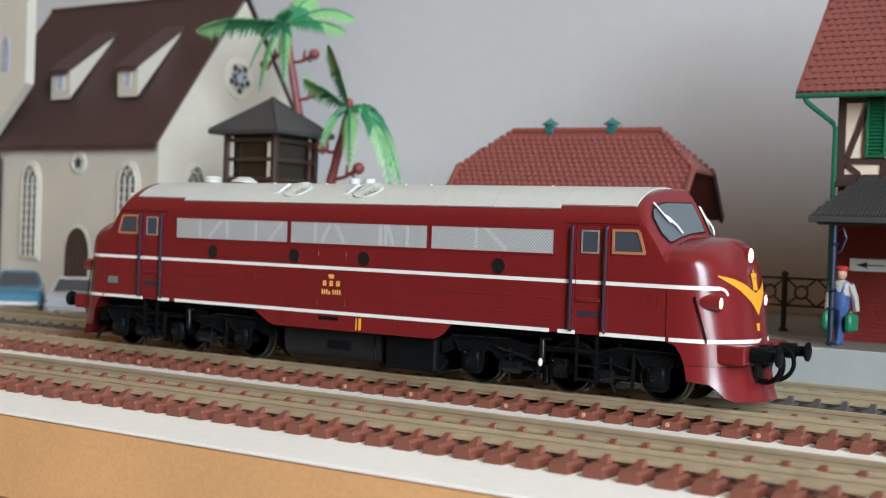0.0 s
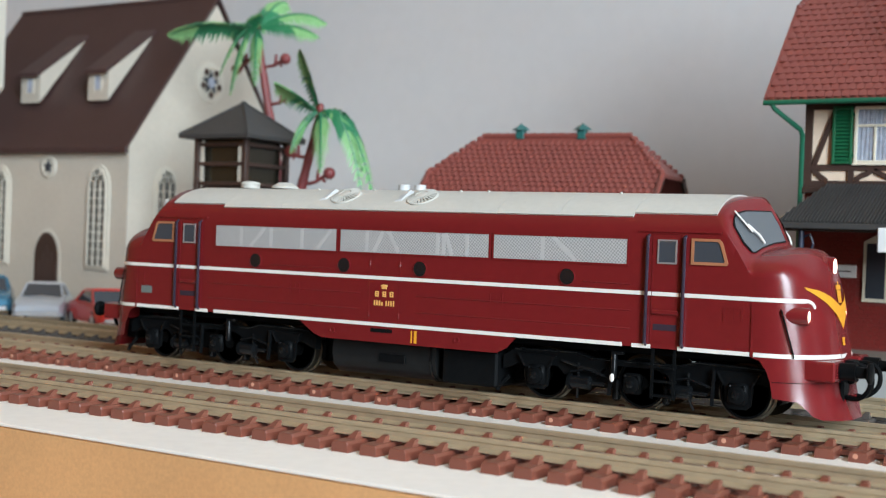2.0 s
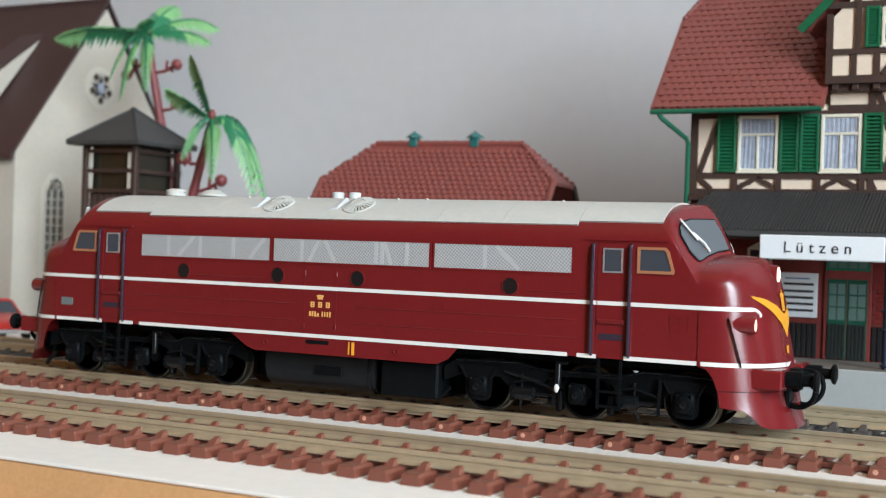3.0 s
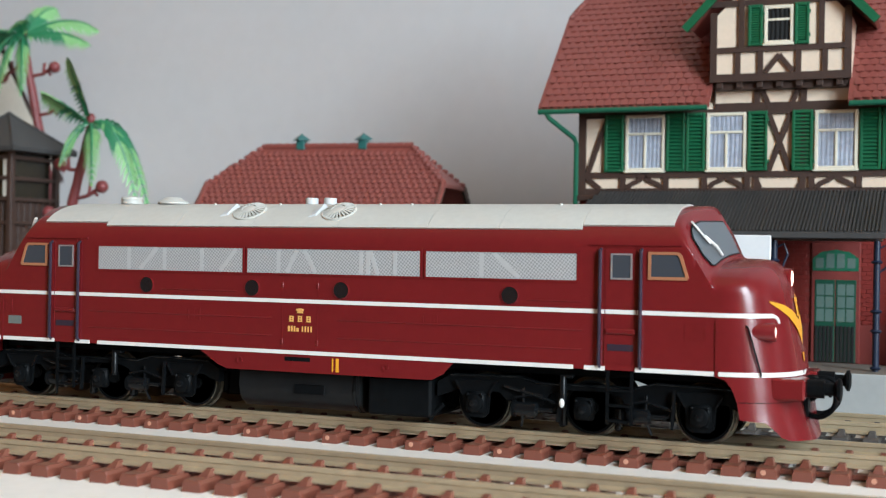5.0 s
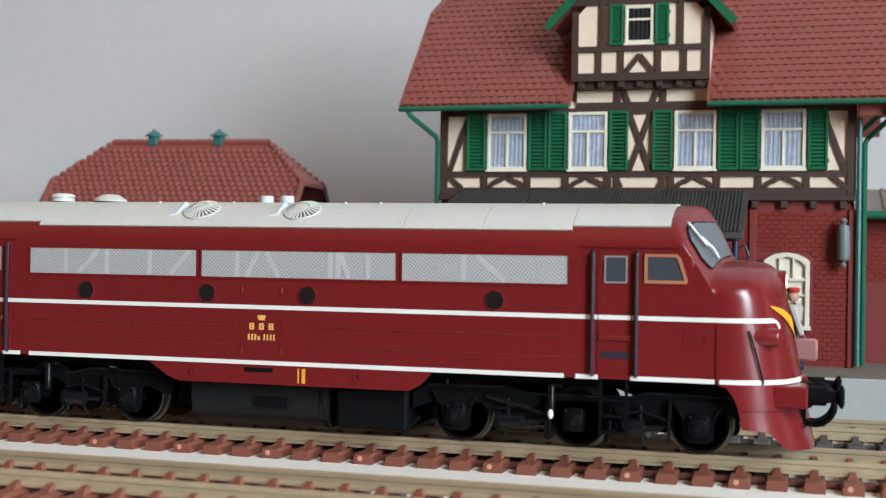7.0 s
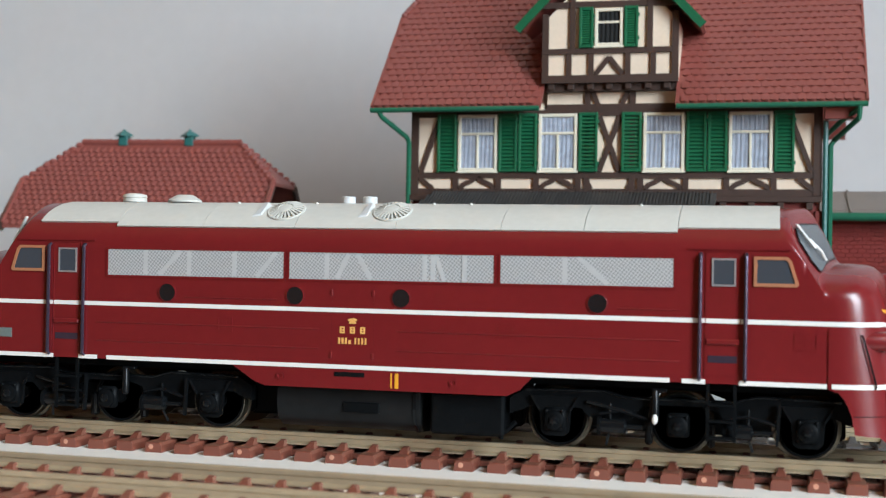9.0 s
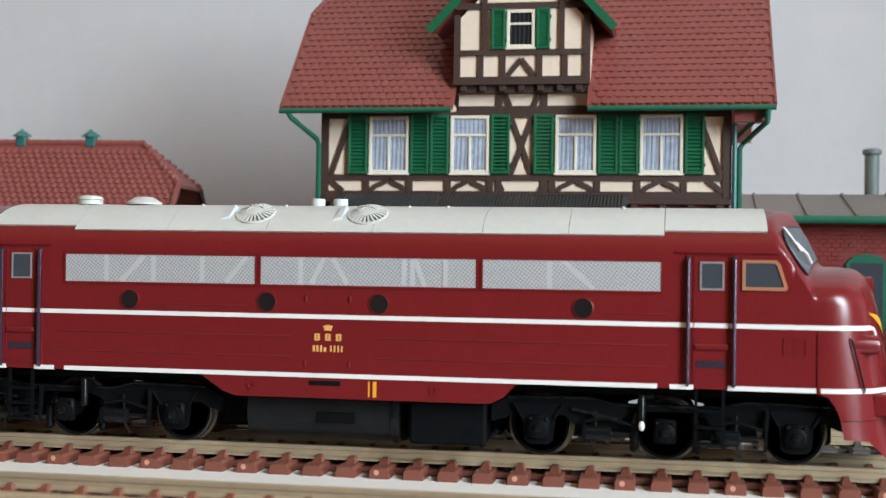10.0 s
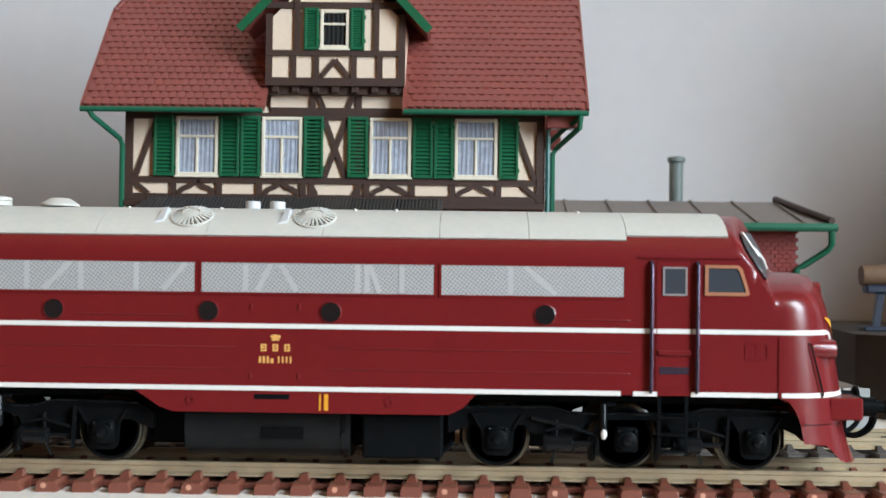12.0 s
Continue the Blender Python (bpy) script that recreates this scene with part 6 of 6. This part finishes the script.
# ---- parked model cars ----
def car(label, paint, at, rz, long, wide, high):
    c = thing("model_car", label, "car", at, rz, "parked cars by the church")
    l, w, h = long / 2, wide / 2, high
    rows = [(-l, .42, .52, .86), (-l * .93, .24, .62, .95), (-l * .62, .22, .68, 1), (-l * .5, .2, .70, 1), (l * .45, .2, .68, 1), (l * .6, .2, .64, 1), (l * .92, .24, .56, .95), (l, .36, .48, .84)]
    g = Geo()
    for x, z0, z1, k in rows:
        g.v += [(x, -w * k, z0 * h), (x, -w * k * 1.02, (z0 + z1) / 2 * h), (x, -w * k * .93, z1 * h), (x, 0, (z1 + .035) * h), (x, w * k * .93, z1 * h), (x, w * k * 1.02, (z0 + z1) / 2 * h), (x, w * k, z0 * h)]
    for i in range(len(rows) - 1):
        for j in range(7):
            g.f.append((i * 7 + j, i * 7 + (j + 1) % 7, (i + 1) * 7 + (j + 1) % 7, (i + 1) * 7 + j))
            g.mi.append(0)
    g.f += [tuple(range(7)), tuple(len(g.v) - 7 + j for j in range(7))]
    g.mi += [0, 0]
    part("body", g, paint, c, "", True)
    roof = [(-l * .6, -w * .82, .66 * h), (-l * .34, -w * .66, h * .97), (l * .12, -w * .66, h), (l * .42, -w * .82, .66 * h)]
    g = Geo().add(roof + [(x, -y, z) for x, y, z in roof], [(0, 1, 2, 3), (4, 7, 6, 5), (0, 4, 5, 1), (1, 5, 6, 2), (2, 6, 7, 3)])
    part("cabin", g, DARK_GLASS, c)
    g = Geo().add([(-l * .36, -w * .67, h * .965), (l * .14, -w * .67, h * .99), (l * .14, w * .67, h * .99), (-l * .36, w * .67, h * .965), (-l * .33, -w * .6, h * 1.03), (l * .1, -w * .6, h * 1.05), (l * .1, w * .6, h * 1.05), (-l * .33, w * .6, h * 1.03)],
                  [(4, 5, 6, 7), (0, 1, 5, 4), (1, 2, 6, 5), (2, 3, 7, 6), (3, 0, 4, 7)])
    part("roof", g, paint, c, "", True)
    for sd in (-1, 1):
        for a, b in ((roof[0], roof[1]), (roof[3], roof[2])):
            part("pillar", Geo().tube([(a[0], sd * a[1] * 1.02, a[2]), (b[0], sd * b[1] * 1.02, b[2])], .45, 6), paint, c)
        for x in (-l * .58, l * .58):
            wh = part("wheel", Geo().lathe([(h * .24, -.9), (h * .25, -.7), (h * .25, .7), (h * .24, .9)], (x, sd * (w - .8), h * .25), "y", 18), TYRE, c, "", True)
            part("rim", Geo().lathe([(h * .15, .85 * sd), (h * .13, 1.0 * sd), (.4, 1.05 * sd)], (x, sd * (w - .8), h * .25), "y", 12), SILVER, wh)
        part("head_light", Geo().ball((l * .93, sd * w * .68, .47 * h), .9, 8, 6, (.6, 1, .8)), CLEAR, c)
        part("tail_light", Geo().ball((-l * .96, sd * w * .7, .55 * h), .9, 8, 6, (.5, 1, .7)), CAR_RED, c)
    part("bumper", Geo().box(l * .9, l * 1.02, -w * .8, w * .8, .24 * h, .34 * h, .3), SILVER, c)
    part("bumper", Geo().box(-l * 1.02, -l * .9, -w * .8, w * .8, .26 * h, .36 * h, .3), SILVER, c)
    return c


car("metallic blue toy car parked before the church", CAR_BLUE, (-308, 94, 0), -41, 46, 21, 17)
car("silver toy car parked before the church", CAR_SILVER, (-270, 92, 0), -48, 46, 20, 16)
car("red toy car parked before the church", CAR_RED, (-234, 92, 0), -25, 46, 20, 15)


# ---- iron fence, figures, things beyond the platform ----
def fence():
    f = thing("iron_fence", "black ornamental iron fence with ring panels on the platform", "fence")
    y = 124.0
    for z in (21.5, 30.0):
        part("rail", Geo().box(-60, 38.6, y - .4, y + .4, z - .35, z + .35), IRON, f)
    x = -60
    while x < 38:
        part("post", Geo().lathe([(1.4, 0), (1.4, 1.0), (.9, 1.4), (.9, 17.6), (1.3, 18.0), (.6, 19.0)], (x, y, 13.2), "z", 8), IRON, f)
        for i in range(2):
            c = x + 5.3 + i * 9.6
            part("ring", Geo().tube([(c + 2.0 * math.cos(a), y, 25.7 + 2.0 * math.sin(a)) for a in steps(0, 2 * math.pi, 14)], .38, 5), IRON, f)
            for sx in (-1, 1):
                for sz in (-1, 1):
                    part("scroll_bar", Geo().beam((c + sx * 1.5, y, 25.7 + sz * 1.5), (c + sx * 4.4, y, 25.7 + sz * 4.0), .55, .5, (0, 1, 0)), IRON, f)
        x += 19.6
    rebase(f, 0, y, 13.3)


fence()


def figurine(label, at, rz, coat, legs, cap, case, cases, big=1.0):
    """A plain painted figure as one mesh."""
    g = Geo()
    g.slot = 0
    g.tube([(-1.6, -1.0, 0.9), (-1.0, -.9, 5), (-.6, -.7, 9.6)], [1.0, 1.15, 1.5], 8).tube([(2.4, .9, 0.9), (1.2, .9, 5), (.4, .7, 9.6)], [1.0, 1.15, 1.5], 8)
    g.box(-2.6, .4, -1.8, -.1, 0, 1.2, .3).box(1.4, 4.2, .1, 1.7, 0, 1.2, .3)
    g.slot = 1
    g.tube([(0, 0, 9.2), (0, 0, 12), (.1, 0, 15.2), (.1, 0, 16.2)], [2.1, 2.2, 2.4, 1.2], 10)
    g.tube([(.1, -2.3, 15.2), (.6, -3.0, 12), (1.0, -3.0, 8.8)], [.95, .85, .7], 7).tube([(.1, 2.3, 15.2), (-1.0, 3.1, 12), (-2.2, 3.2, 8.6)], [1.0, .9, .75], 7)
    g.slot = 2
    g.ball((.2, 0, 17.8), 1.45, 10, 8, (1, .9, 1.15))
    g.slot = 3
    g.lathe([(1.5, 0), (1.7, .7), (1.4, 1.1), (.4, 1.2)], (.1, 0, 18.6), "z", 12)
    g.slot = 0
    g.tube([(-.1, 0, 8.8), (.15, 0, 11.5), (.45, 0, 13.6)], [2.2, 2.35, 1.9], 10)
    for sd in (-1, 1):
        g.tube([(1.9, sd * 1.0, 13.0), (1.6, sd * 1.3, 15.2), (-.6, sd * 1.3, 15.9)], .42, 5)
    g.slot = 4
    for sd, x0, x1, z0, z1 in cases:
        g.box(x0, x1, sd * 3.3 - .9, sd * 3.3 + .9, z0, z1, .5)
        m = (x0 + x1) / 2
        g.tube([(m - .9, sd * 3.3, z1 - .1), (m - .7, sd * 3.3, z1 + .7), (m + .7, sd * 3.3, z1 + .7), (m + .9, sd * 3.3, z1 - .1)], .22, 5)
    ob = tagged(part("figurine", g, [legs, coat, FIG_SKIN, cap, case], None, "", True), label, "figurine")
    ob.matrix_basis = pose(at[0] * K, at[1] * K, at[2] * K, 0, 0, rz)
    ob.scale = (big, big, big)
    return ob


figurine("painted miniature porter with green cases standing on the platform", (46.0, 87, 13.3), -100, FIG_GREY, FIG_BLUE, FIG_RED, CASE_GREEN, [(1, -1.6, 3.2, 3.4, 7.8), (-1, -2.4, 2.4, 3.6, 8.0)], 1.1)
figurine("painted miniature traveller carrying a dusty pink suitcase", (139.0, 89.5, 13.3), 176, FIG_GREY, FIG_NAVY, FIG_RED, CASE_PINK, [(1, -6.0, 1.6, 2.6, 7.8)], 1.08)
figurine("painted miniature traveller in dark clothes near the brick wing", (213.5, 104, 13.3), 200, FIG_BLUE, TYRE, INK, TYRE, [(1, -3, 3, 2.6, 7.6)])

structure("ground_mound", Geo().prism([(247, 128), (296, 66), (375, 66), (375, 238), (258, 238)], "z", 0, 24.0), DARK_GROUND, "dark brown raised ground beyond the platform end", "ground")


def log_stand():
    s = thing("log_stand", "brown log lying on a dark blue iron stand", "log stand")
    part("log", Geo().tube([(256, 152, 41), (268, 152, 41.3), (290, 152, 41)], [3.2, 3.4, 3.2], 12), LOG, s, "brown barked log", True)
    part("saddle", Geo().box(257, 290, 149.5, 154.5, 35.6, 38.2, .5), BLUE_POST, s)
    for x in (262, 270, 282):
        part("leg", Geo().beam((x, 152, 36), (x - 1.5, 152, 24.6), 2.0, 2.6, (0, 1, 0)), BLUE_POST, s)
    part("foot", Geo().box(256, 290, 148, 156, 24.0, 25.4, .3), BLUE_POST, s)
    rebase(s, 266, 152, 24)


log_stand()


def motions():
    walk(LOCO, [(t, pose(x * K, LOCO_Y * K, 0)) for t, x in LOCO_WAY])
    for w, x in WHEELS:
        walk(w, [(t, pose(x * K, 0, 10.75 * K, 0, math.degrees((d - LOCO_WAY[0][1]) / 5.75), 0)) for t, d in WHEEL_WAY])


WHEEL_WAY = []
for (ta, da), (tb, db) in zip(LOCO_WAY, LOCO_WAY[1:]):
    k = max(1, round((tb - ta) / 0.5))
    WHEEL_WAY += [(ta + (tb - ta) * i / k, da + (db - da) * i / k) for i in range(k)]
WHEEL_WAY.append(LOCO_WAY[-1])
motions()
